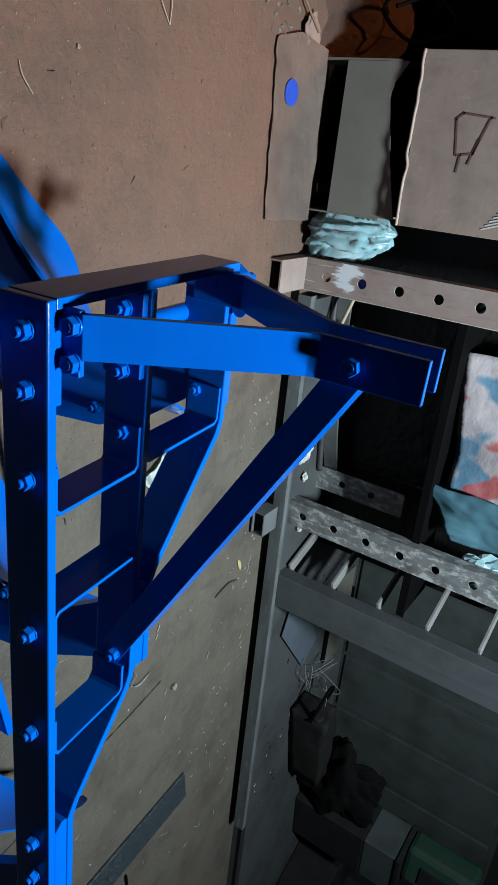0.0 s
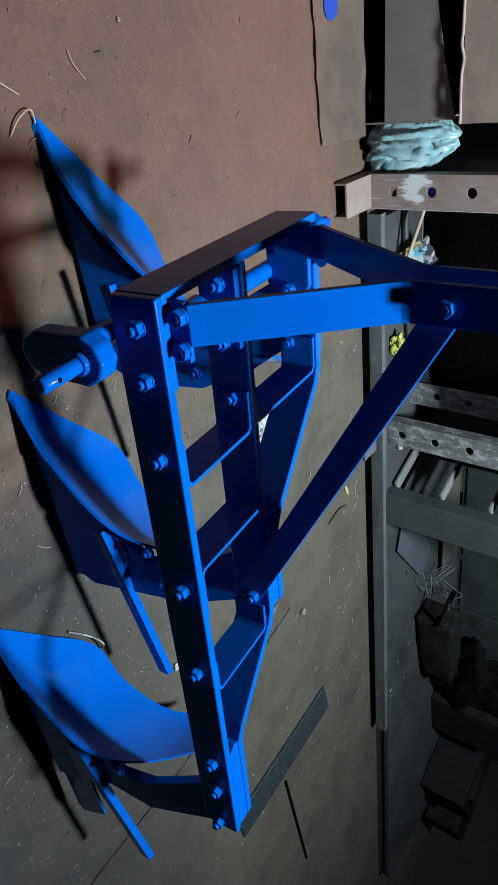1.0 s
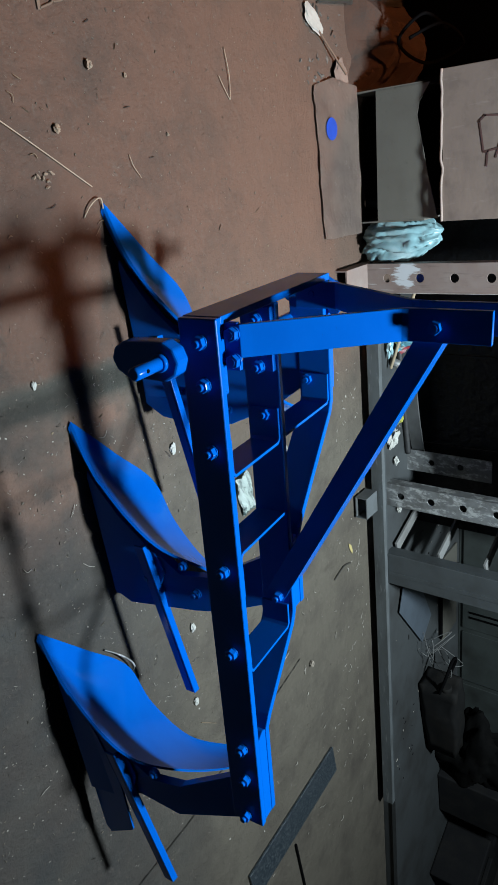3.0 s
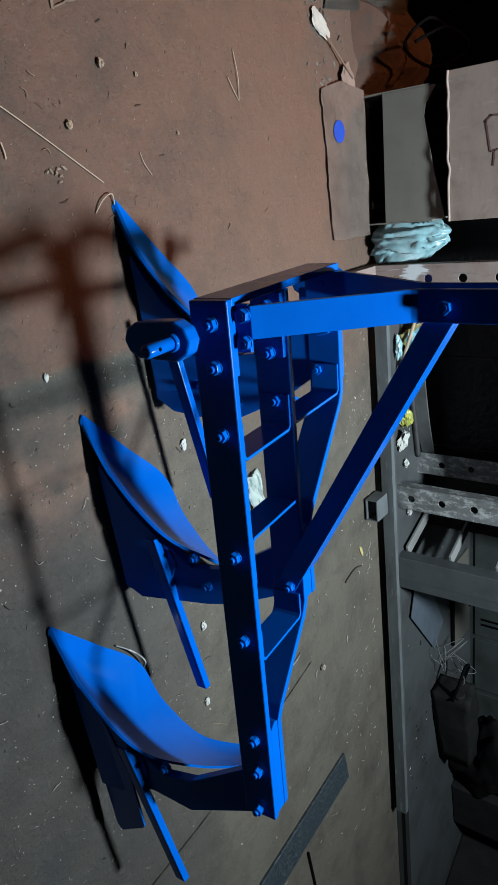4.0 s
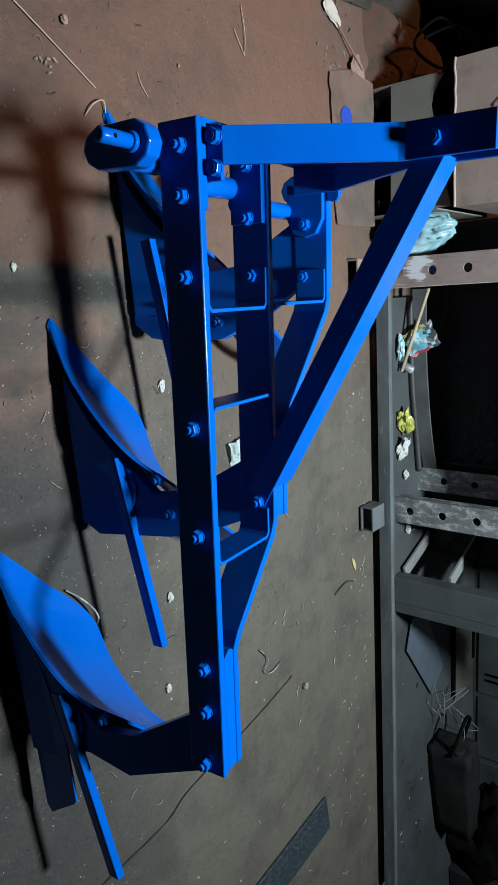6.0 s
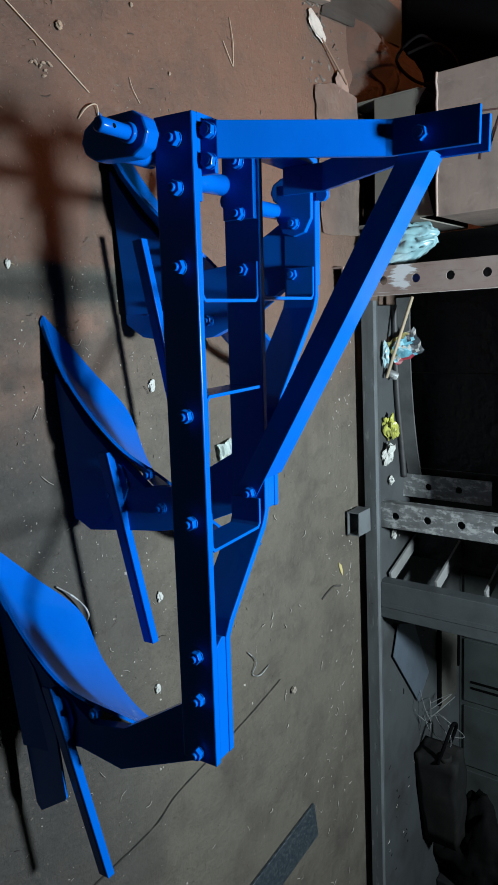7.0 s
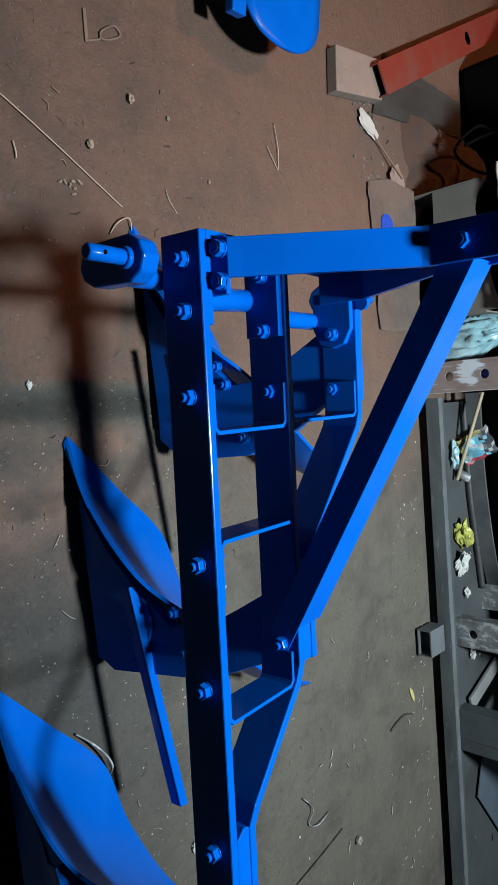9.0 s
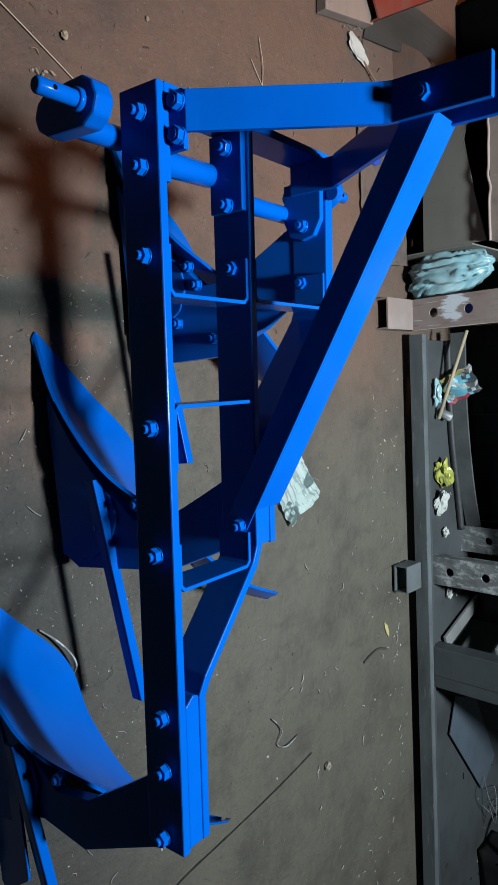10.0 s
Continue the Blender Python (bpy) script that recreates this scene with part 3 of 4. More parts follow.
stub = holder("tube_stub", (1.19, 1.56, 0.04), "short square steel tube stub under the rail", "tube")
tb = B()
for lo, hi in (((-0.05, -0.03, -0.028), (-0.046, 0.07, 0.028)), ((0.046, -0.03, -0.028), (0.05, 0.07, 0.028)), ((-0.046, -0.03, 0.024), (0.046, 0.07, 0.028)), ((-0.046, -0.03, -0.028), (0.046, 0.07, -0.024))):
    box(tb, lo, hi)
part("tube", tb, STEEL, stub)

plat = holder("rack_platform", (2.4, 2.5, 0), "dark grey steel platform strewn with scraps", "platform")
DECK = plain("grimy_grey_deck", (0.055, 0.06, 0.062), 0.6, 0.2, (0.025, 0.023, 0.021), 4, 0.8)
part("deck", box(B(), (-2.1, -0.80, 0.055), (2.2, 1.1, 0.08), bevel=0.002), DECK, plat)
part("front_sill", box(B(), (0.635, -0.79, 0.0), (2.2, -0.75, 0.0545), bevel=0.002), DECK, plat)
for x in (-2.05, -1.2, 0.3, 1.6):
    part("bearer", box(B(), (x, -0.40 if x > 1 else -0.78, 0.0), (x + 0.08, 1.08, 0.055)), STEEL, plat)
# black sheets stand in for the unlit space behind the rack
panel = holder("dark_depth_panel", (0.24, 2.02, 0.08), "black sheets standing in for the unlit depth behind the rack", "panel")
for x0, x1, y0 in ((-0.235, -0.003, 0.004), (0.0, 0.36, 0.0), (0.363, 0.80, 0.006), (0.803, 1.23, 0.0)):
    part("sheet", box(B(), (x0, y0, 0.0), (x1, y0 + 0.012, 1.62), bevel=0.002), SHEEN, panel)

# curved tube along the deck
DULL = plain("dull_grey_bar", (0.075, 0.078, 0.078), 0.7, 0, (0.035, 0.035, 0.033), 10, 0.8)
RUBBERY = plain("scuffed_black_hose", (0.02, 0.02, 0.021), 0.6, 0, (0.05, 0.048, 0.045), 30, 0.5)


def strip(pts, width, thick, steps=30):
    """A flat bar on edge, bent along a smooth curve through pts."""
    bm = B()
    rows = []
    for k in range(steps + 1):
        p = spline(pts, k / steps)
        d = (spline(pts, min(1, (k + 0.5) / steps)) - spline(pts, max(0, (k - 0.5) / steps))).normalized()
        side = Vector((-d.y, d.x, 0)).normalized() * thick / 2
        up = Vector((0, 0, width / 2))
        rows.append([bm.verts.new(p + side * a + up * b) for a, b in ((-1, -1), (1, -1), (1, 1), (-1, 1))])
    for p, q in zip(rows, rows[1:]):
        for i in range(4):
            bm.faces.new([p[i], p[(i + 1) % 4], q[(i + 1) % 4], q[i]])
    bm.faces.new(rows[0][::-1])
    bm.faces.new(rows[-1])
    return bm


thing("bent_strip", strip([(0.27, 1.885, 0.110), (0.5, 1.885, 0.110), (0.7, 1.90, 0.112), (0.9, 1.925, 0.118), (1.08, 1.965, 0.125)], 0.060, 0.010), DULL, "bent grey steel flat bar standing on the platform", "bar")
bm = B()
sweep(bm, [(0.30, 1.83, 0.094), (0.5, 1.835, 0.094), (0.7, 1.85, 0.094), (0.9, 1.885, 0.094), (1.06, 1.91, 0.094)], 0.013, 30, 10)
thing("black_hose", bm, RUBBERY, "thin black hose lying beside the bent flat bar", "hose")
thing("wooden_stick", rod(B(), (0.27, 1.80, 0.19), (0.60, 1.735, 0.10), 0.007, 10), plain("bare_wood", (0.30, 0.24, 0.16), 0.7, 0, (0.15, 0.11, 0.07), 15, 0.6), "thin bare wooden stick leaning on the bent flat bar", "stick")
thing("dark_cap", rod(B(), (0.575, 1.765, 0.085), (0.60, 1.79, 0.125), 0.018, 14), WORN, "small grey ribbed plastic cap", "cap")

# printed packet
YELLOW = plain("yellow_print", (0.36, 0.33, 0.12), 0.4)
CYAN = plain("cyan_print", (0.16, 0.45, 0.55), 0.4)
CRIMSON = plain("crimson_print", (0.42, 0.05, 0.07), 0.4)
CHAR = plain("charcoal_print", (0.04, 0.05, 0.06), 0.4)
WHITE = plain("white_paper", (0.42, 0.42, 0.39), 0.6, 0, (0.27, 0.25, 0.22), 18, 0.5)
pk = holder("printed_packet", pose(0.475, 1.815, 0.150, 46, -14, 22), "yellow, cyan and crimson printed packet on the platform", "packet")
pouch = B()
rows = [[pouch.verts.new((-0.055 + 0.110 * i / 8 + 0.004 * math.sin(j * 2.1), -0.066 + 0.132 * j / 8 + 0.004 * math.sin(i * 1.7), 0.012 * noise.noise(Vector((i * 0.45, j * 0.45, 3.3))) + 0.01 * math.sin(math.pi * i / 8) * math.sin(math.pi * j / 8))) for j in range(9)] for i in range(9)]
for i in range(8):
    for j in range(8):
        f = pouch.faces.new([rows[i][j], rows[i + 1][j], rows[i + 1][j + 1], rows[i][j + 1]])
        f.material_index = 3 if (i > 6 and j < 5) else 0 if (j == 0 and i < 5) or (i == 0 and j < 6) else 2 if j >= 5 and (i + j) % 4 else 4 if (i * 3 + j * 2) % 5 == 0 or j == 7 else 1
bmesh.ops.solidify(pouch, geom=pouch.faces[:], thickness=0.008)
part("pouch", pouch, (YELLOW, CYAN, CHAR, CRIMSON, WHITE), pk)


def crumple(name, at, size, material, label, category, seed, sharp=1.0, seg=14, smooth=False, fine=1.0):
    """A crumpled sheet or bag: a lump pushed in and out by ridged noise."""
    bm = B()
    bmesh.ops.create_uvsphere(bm, u_segments=seg + 6, v_segments=seg, radius=1.0)
    for v in bm.verts:
        p = v.co.copy()
        q = noise.noise(p * 1.7 + Vector((seed, 0, 0))) * 0.5 + abs(noise.noise(p * 3.1 + Vector((0, seed, 0)))) * -0.45 * sharp
        q += fine * ((0.5 - abs(noise.noise(p * 5.5 + Vector((0, 0, seed))))) * 0.22 - abs(noise.noise(p * 12 + Vector((seed, seed, 0)))) * 0.08)
        v.co = Vector((p.x * size[0], p.y * size[1], p.z * size[2])) * (1 + q)
        v.co.z = max(v.co.z, -size[2] * 0.75)
    for f in bm.faces:
        f.smooth = smooth
    return thing(name, bm, material, label, category, at=at)


FOIL = plain("yellow_foil", (0.34, 0.34, 0.07), 0.3, 0, (0.06, 0.065, 0.03), 26, 0.95)
crumple("foil_wrapper", pose(0.81, 1.755, 0.105, 0, 0, 20), (0.062, 0.036, 0.028), FOIL, "crumpled yellow foil wrapper on the platform", "wrapper", 3.1)
crumple("paper_scrap", pose(0.93, 1.745, 0.10, 10, 20, 10), (0.06, 0.035, 0.018), WHITE, "crumpled white paper scrap on the platform", "scrap", 5.7)
crumple("paper_scrap", pose(1.05, 1.78, 0.095), (0.018, 0.015, 0.012), WHITE, "small white paper scrap on the platform", "scrap", 8.2)
crumple("paper_scrap", pose(1.30, 1.80, 0.095), (0.02, 0.016, 0.012), WHITE, "small white paper scrap on the platform", "scrap", 9.9)
crumple("paper_scrap", pose(0.50, 1.73, 0.10), (0.045, 0.02, 0.015), BAG, "pale crumpled plastic scrap on the platform", "scrap", 2.2)
def plastic_bag(at):
    """A slack bag: a tapered lump drawn into long ridged folds."""
    bm = B()
    bmesh.ops.create_uvsphere(bm, u_segments=72, v_segments=40, radius=1.0)
    for v in bm.verts:
        p = v.co.copy()
        w = p + 0.35 * Vector((noise.noise(p * 1.6), noise.noise(p * 1.6 + Vector((5, 0, 0))), noise.noise(p * 1.6 + Vector((0, 5, 0)))))
        r1 = 1 - 2.4 * abs(noise.noise(Vector((w.x * 1.5 + 4, w.y * 1.5, w.z * 0.8))))
        r2 = 1 - 2.4 * abs(noise.noise(Vector((w.x * 3.2, w.y * 3.2 + 9, w.z * 1.5 + 3))))
        r3 = 1 - 2.4 * abs(noise.noise(w * 6.0 + Vector((7, 1, 3))))
        q = 0.74 + 0.30 * r1 + 0.24 * r2 + 0.12 * r3
        k = 1 - 0.34 * p.z
        z = math.copysign(abs(p.z) ** 0.7, p.z)
        v.co = Vector((p.x * 0.074 * k * q - 0.030 * p.z, p.y * 0.080 * k * q, z * (0.150 + 0.020 * r1)))
    for f in bm.faces:
        f.smooth = True
    thing("plastic_bag", bm, BAG, "crumpled pale blue plastic bag beside the carton", "bag", at=at)


plastic_bag(pose(0.060, 1.73, 0.17, 4, 6, 20))

# slats between the uprights
grate = holder("slatted_rack_side", pose(1.46, 1.74, 0.08, 0, 0, 20), "row of pale steel slats running back between the uprights", "rack side")
part("edge_bar", box(B(), (0.03, 0.56, 0.0), (0.06, 0.60, 0.95), bevel=0.002), STEEL, grate)
SLAT = plain("pale_grey_slat", (0.17, 0.17, 0.165), 0.7, 0, (0.09, 0.085, 0.08), 7, 0.7)
for z in (0.02, 0.23, 0.44, 0.65, 0.86):
    part("slat", box(B(), (0, 0, z - 0.006), (0.055, 0.62, z + 0.006), bevel=0.002), SLAT, grate)
def woven_print():
    m = Mat("printed_woven_plastic", (0.36, 0.32, 0.33), 0.5)
    m.mix(m.ramp(m.noise(5, 2, 0.4), 0.52, 0.56, 0, 0.9), (0.06, 0.17, 0.26))
    m.mix(m.ramp(m.noise(6.5, 2, 0.4, (1, 1, 0.7)), 0.62, 0.65, 0, 0.85), (0.35, 0.06, 0.05))
    m.mix(m.ramp(m.noise(14, 4), 0.5, 0.75, 0, 0.5), (0.20, 0.18, 0.18))
    m.bump(m.noise(9, 4), 0.012, 0.7)
    return m.m


sack = holder("printed_sack", (0.0, 1.84, 0.0), "grey woven sack with blue and red print on the shelf", "sack")


def sack_sheet(x0, x1, z0, z1, y, thick, seed, lean):
    """A slack flat bag: two wavy faces closed along the rim."""
    bm = B()
    n = 22
    g = []
    for side in (0, 1):
        rows = []
        for i in range(n + 1):
            row = []
            for k in range(n + 1):
                u, v = i / n, k / n
                edge = min(1.0, 6 * min(u, 1 - u, v, 1 - v))
                x = x0 + (x1 - x0) * u + 0.015 * noise.noise(Vector((v * 3, seed, 1)))
                z = z0 + (z1 - z0) * v + lean * (u - 0.5) + 0.012 * noise.noise(Vector((u * 4, seed, 6)))
                q = 0.03 * noise.noise(Vector((u * 2.2, v * 2.2, seed))) + 0.014 * abs(noise.noise(Vector((u * 6 + v, v * 5, seed + 3))))
                row.append(bm.verts.new((x, y + q + side * (0.004 + thick * edge), z)))
            rows.append(row)
        g.append(rows)
        for i in range(n):
            for k in range(n):
                bm.faces.new([rows[i][k], rows[i + 1][k], rows[i + 1][k + 1], rows[i][k + 1]]).smooth = True
    rim = [(i, 0) for i in range(n)] + [(n, k) for k in range(n)] + [(n - i, n) for i in range(n)] + [(0, n - k) for k in range(n)]
    for (a, b), (c, d) in zip(rim, rim[1:] + rim[:1]):
        bm.faces.new([g[0][a][b], g[0][c][d], g[1][c][d], g[1][a][b]])
    return bm


part("body", sack_sheet(0.40, 0.93, 0.640, 1.22, 0.0, 0.06, 4.4, 0.05), woven_print(), sack)
part("folded_flap", sack_sheet(0.90, 1.10, 0.652, 0.98, -0.035, 0.012, 7.7, 0.14), plain("teal_sheet", (0.05, 0.12, 0.15), 0.45, 0, (0.02, 0.05, 0.07), 6, 0.7), sack, "dark teal folded flap")
# added shelf: carries the sack and keeps lamp light off the sheets
shelf = holder("added_shelf", (0.26, 1.74, 0.60), "added black shelf that carries the sack and shades the rack", "shelf")
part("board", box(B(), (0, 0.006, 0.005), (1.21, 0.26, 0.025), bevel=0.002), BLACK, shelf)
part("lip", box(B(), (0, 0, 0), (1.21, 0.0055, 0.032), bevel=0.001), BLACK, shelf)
crumple("plastic_wrap", pose(1.20, 1.80, 0.86, 0, 10, 0), (0.085, 0.05, 0.11), BAG, "pale blue crumpled plastic wrap on the rack", "wrap", 6.6)

# scrap on the deck
bm = prism(B(), [(1.735, 1.83), (1.80, 2.0), (2.13, 2.17), (2.23, 2.045), (1.875, 1.775)], 0.092, 0.098, "z", bevel=0.001)
thing("steel_plate", bm, plain("blue_grey_plate", (0.11, 0.135, 0.165), 0.4, 0.4, (0.06, 0.07, 0.08), 5, 0.5), "blue-grey pointed steel plate lying on the platform", "plate")
can = holder("canister", pose(2.75, 2.12, 0.19, 0, 0, 8), "dark grimy rectangular canister with a wire handle lying on the platform", "canister")
cb = B()
bmesh.ops.create_cube(cb, size=1.0)
bmesh.ops.subdivide_edges(cb, edges=cb.edges[:], cuts=7, use_grid_fill=True)
for v in cb.verts:
    p = Vector((v.co.x * 0.54, v.co.y * 0.145, v.co.z * 0.20))
    lean = 1.0 - 0.35 * max(0.0, v.co.x + 0.1)
    dent = noise.noise(p * 9) * 0.022 + noise.noise(p * 22) * 0.008
    v.co = Vector((p.x + dent, p.y * lean + dent * 0.6, max(-0.105, p.z * lean - dent)))
for f in cb.faces:
    f.smooth = True
rod(cb, (-0.27, -0.05, 0.05), (-0.30, -0.05, 0.05), 0.03, 16)
part("body", cb, plain("grimy_black_metal", (0.009, 0.009, 0.009), 0.8, 0.0, (0.022, 0.019, 0.016), 7, 0.7, gloss=0.15), can)
wb = B()
loop = [(-0.26, -0.08, 0.02), (-0.36, -0.05, 0.05), (-0.42, 0.03, 0.06), (-0.36, 0.10, 0.05), (-0.26, 0.08, 0.02)]
sweep(wb, loop, 0.009, 30, 8)
part("handle", wb, BLACK, can)
cab = holder("steel_cabinet", (2.35, 2.62, 0.08), "grimy grey-green steel cabinet behind the platform", "cabinet")
CABINET = plain("grimy_grey_green_sheet", (0.042, 0.050, 0.047), 0.6, 0.1, (0.018, 0.019, 0.017), 5, 0.85)
part("body", box(B(), (-0.62, 0.012, 0.0), (1.6, 0.55, 1.1), bevel=0.004), CABINET, cab)
for x in (-0.60, -0.22, 0.18, 0.58, 0.98):
    part("door", box(B(), (x, 0.0, 0.03), (x + 0.37, 0.0115, 1.07), bevel=0.003), CABINET, cab)
RUBBER = plain("black_rubber", (0.012, 0.012, 0.013), 0.8, 0, (0.026, 0.024, 0.021), 10, 0.5, gloss=0.15)


# shaded slots laid on the door as thin black strips
for x in (0.020, 0.056):
    part("slot", box(B(), (x, -0.004, 0.07), (x + 0.014, -0.0005, 0.34), bevel=0.001), BLACK, cab)
thing("black_rod", box(B(), (1.90, 2.31, 0.081), (2.39, 2.332, 0.101), bevel=0.004), BLACK, "black square rod lying on the platform", "rod")
thing("loose_board", box(B(), (1.88, 2.345, 0.081), (2.43, 2.57, 0.092), bevel=0.002), plain("grimy_pale_board", (0.085, 0.080, 0.066), 0.8, 0, (0.04, 0.037, 0.03), 6, 0.8), "grimy pale board lying against the cabinet", "board")
# dark slot at the foot of the cabinet, built as a black bar
thing("black_rod", box(B(), (2.03, 2.578, 0.081), (2.28, 2.598, 0.099), bevel=0.003), BLACK, "short black bar standing in for a dark slot by the cabinet", "rod")
casing = holder("machine_casing", pose(4.30, 2.42, 0.08, 0, 0, 25), "black grimy machine casing on the platform", "casing")
part("body", box(B(), (-0.24, -0.18, 0), (0.24, 0.18, 0.30), None, 0.012), RUBBER, casing)
part("spout", rod(B(), (-0.07, -0.1805, 0.18), (-0.07, -0.21, 0.18), 0.08, 16), BLACK, casing)
part("lid", box(B(), (-0.19, -0.11, 0.3005), (0.05, 0.09, 0.33), None, 0.006), RUBBER, casing)
part("side_box", box(B(), (0.241, -0.30, 0), (0.60, 0.34, 0.24), None, 0.02), RUBBER, casing)
crumple("black_cloth", pose(3.20, 2.36, 0.27, 0, 0, 10), (0.36, 0.12, 0.26), plain("greasy_black_cloth", (0.004, 0.004, 0.004), 0.9, 0, (0.009, 0.008, 0.007), 12, 0.6, gloss=0.08), "heap of black greasy cloth on the platform", "cloth", 31.5, 1.0, 44, True, 0.5)
bin_ = holder("grey_bin", pose(3.58, 2.44, 0.08, 0, 0, 6), "grimy grey-blue steel bin standing on the platform", "bin")
part("body", box(B(), (-0.17, -0.13, 0.0), (0.17, 0.13, 0.46), bevel=0.008), RUBBER, bin_)
part("upper_panel", box(B(), (-0.165, -0.125, 0.461), (0.165, 0.125, 0.66), bevel=0.008), plain("grey_blue_paint", (0.055, 0.065, 0.066), 0.7, 0, (0.024, 0.027, 0.026), 5, 0.8, gloss=0.2), bin_)
part("rim", box(B(), (-0.175, -0.135, 0.661), (0.175, 0.135, 0.69), bevel=0.006), RUBBER, bin_)
green = holder("green_machine", pose(3.54, 2.46, 0.77, 0, 0, -8), "dark green painted machine housing resting on a bin", "machine")
part("housing", box(B(), (-0.14, -0.09, 0.0), (0.10, 0.09, 0.40), bevel=0.03), plain("dark_green_paint", (0.010, 0.045, 0.029), 0.6), green)
part("cover", box(B(), (-0.06, -0.10, 0.1), (0.05, -0.091, 0.3), bevel=0.003), RUBBER, green)
wires = B()
random.seed(52)
for k in range(8):
    x, y = 2.42 + random.uniform(-0.12, 0.12), 2.15 + random.uniform(-0.1, 0.12)
    sweep(wires, [(x, y, 0.088), (x + random.uniform(-0.1, 0.1), y + random.uniform(-0.08, 0.08), 0.12 + 0.08 * random.random()), (x + random.uniform(-0.15, 0.15), y + random.uniform(-0.1, 0.1), 0.14 + 0.1 * random.random()), (x + random.uniform(-0.18, 0.18), y + random.uniform(-0.1, 0.1), 0.09)], 0.0018, 16, 5)
thing("wire_tangle", wires, SLAT, "tangle of thin steel wire on the platform", "wire", kind="stuff")

# ---- cartons ----
low = holder("open_carton", (-0.24, 1.63, 0), "greyed cardboard carton with its front flap folded out on the floor", "carton")
part("front_panel", prism(B(), [(-0.225, 0.118), (0.225, 0.112), (0.225, 0.352), (0.06, 0.312), (-0.128, 0.276), (-0.17, 0.285), (-0.225, 0.325)], 0.0, 0.006, "y", bevel=0.001), CARDGREY, low)
part("side_panel", box(B(), (-0.231, 0.0, 0.0), (-0.2255, 0.5, 0.30)), CARDGREY, low)
part("side_panel", box(B(), (0.2255, 0.0, 0.0), (0.231, 0.5, 0.30)), CARDGREY, low)
part("back_panel", box(B(), (-0.225, 0.494, 0.0), (0.225, 0.5, 0.30)), CARDGREY, low)
fb = B()
rows = []
for i in range(13):
    v = i / 12
    rows.append([fb.verts.new((-0.25 + 0.515 * (j / 24) + 0.012 * (1 - v) * noise.noise(Vector((v * 7, 3.3 * (j > 12), 1))) - 0.03 * (1 - j / 24) * (1 - abs(2 * v - 1)) , -0.245 + 0.245 * v + (0.02 * (j / 24) + 0.014 * noise.noise(Vector((j * 0.28, 0, 7))) + 0.006 * noise.noise(Vector((j * 1.1, 4, 7)))) * (1 - v), 0.010 + 0.035 * v * v + 0.006 * noise.noise(Vector((j * 0.3, i * 0.35, 2))))) for j in range(25)])
for i in range(12):
    for j in range(24):
        fb.faces.new([rows[i][j], rows[i][j + 1], rows[i + 1][j + 1], rows[i + 1][j]])
bmesh.ops.solidify(fb, geom=fb.faces[:], thickness=0.006)
flap = part("flap", fb, CARD, low)
ob = B()
prism(ob, [(0.038 * math.cos(a), 0.033 * math.sin(a)) for a in [2 * math.pi * k / 24 for k in range(24)]], 0.0, 0.0008, "z")
part("ink_mark", ob, OVAL, flap, "blue oval ink mark", at=pose(-0.112, -0.155, 0.0195, 6, 0, 0))

big = holder("large_carton", (-0.25, 1.605, 0.373), "large brown cardboard carton standing on the open carton", "carton")
part("front_panel", box(B(), (-0.245, 0, 0.005), (0.245, 0.006, 0.62), bevel=0.002), CARD, big)
part("side_panel", box(B(), (-0.245, 0.006, 0.005), (-0.239, 0.5, 0.62), bevel=0.001), CARD, big)
part("side_panel", box(B(), (0.239, 0.006, 0.005), (0.245, 0.5, 0.62), bevel=0.001), CARD, big)
part("back_panel", box(B(), (-0.239, 0.494, 0.005), (0.239, 0.5, 0.62)), CARD, big)
part("bottom_panel", box(B(), (-0.239, 0.09, 0.005), (0.239, 0.494, 0.011)), CARD, big)
part("top_panel", box(B(), (-0.239, 0.006, 0.614), (0.239, 0.494, 0.62)), CARD, big)
edge = B()
pts = [(-0.245 + 0.49 * k / 14, -0.004 + 0.007 * noise.noise(Vector((k * 0.7, 2, 0))), 0.004 + 0.008 * noise.noise(Vector((k * 0.6, 9, 0)))) for k in range(15)]
sweep(edge, pts, 0.0045, 70, 6)
part("frayed_edge", edge, plain("pale_board_edge", (0.36, 0.28, 0.24), 0.9, 0, (0.22, 0.16, 0.14), 20, 0.6), big, "pale frayed cut edge")
INK = plain("brown_marker", (0.10, 0.045, 0.04), 0.7)
mk = B()
for (x0, z0), (x1, z1) in (((-0.085, 0.15), (-0.075, 0.245)), ((-0.08, 0.235), (0.02, 0.20)), ((-0.02, 0.212), (0.05, 0.19)), ((0.02, 0.205), (0.028, 0.15)), ((-0.07, 0.135), (0.03, 0.15)), ((-0.085, 0.155), (-0.066, 0.13)), ((0.025, 0.165), (0.075, 0.16))):
    a, b = Vector((x0, -0.002, z0)), Vector((x1, -0.002, z1))
    nrm = Vector(((b - a).z, 0, -(b - a).x)).normalized() * 0.0035
    mk.faces.new([mk.verts.new(v) for v in (a + nrm, b + nrm * 0.6, b - nrm, a - nrm * 0.7)])
part("marker_scrawl", mk, INK, big, "brown marker scrawl")
mk = B()
for k in range(5):
    a, b = Vector((0.222 - 0.012 * k, -0.0015 - 0.0003 * k, 0.27 + 0.01 * k)), Vector((0.19 - 0.008 * k, -0.0015 - 0.0003 * k, 0.36))
    nrm = Vector((0.0018, 0, 0.001))
    mk.faces.new([mk.verts.new(v) for v in (a + nrm, b + nrm, b - nrm, a - nrm)])
part("scratch_marks", mk, WHITE, big, "pale scratches")
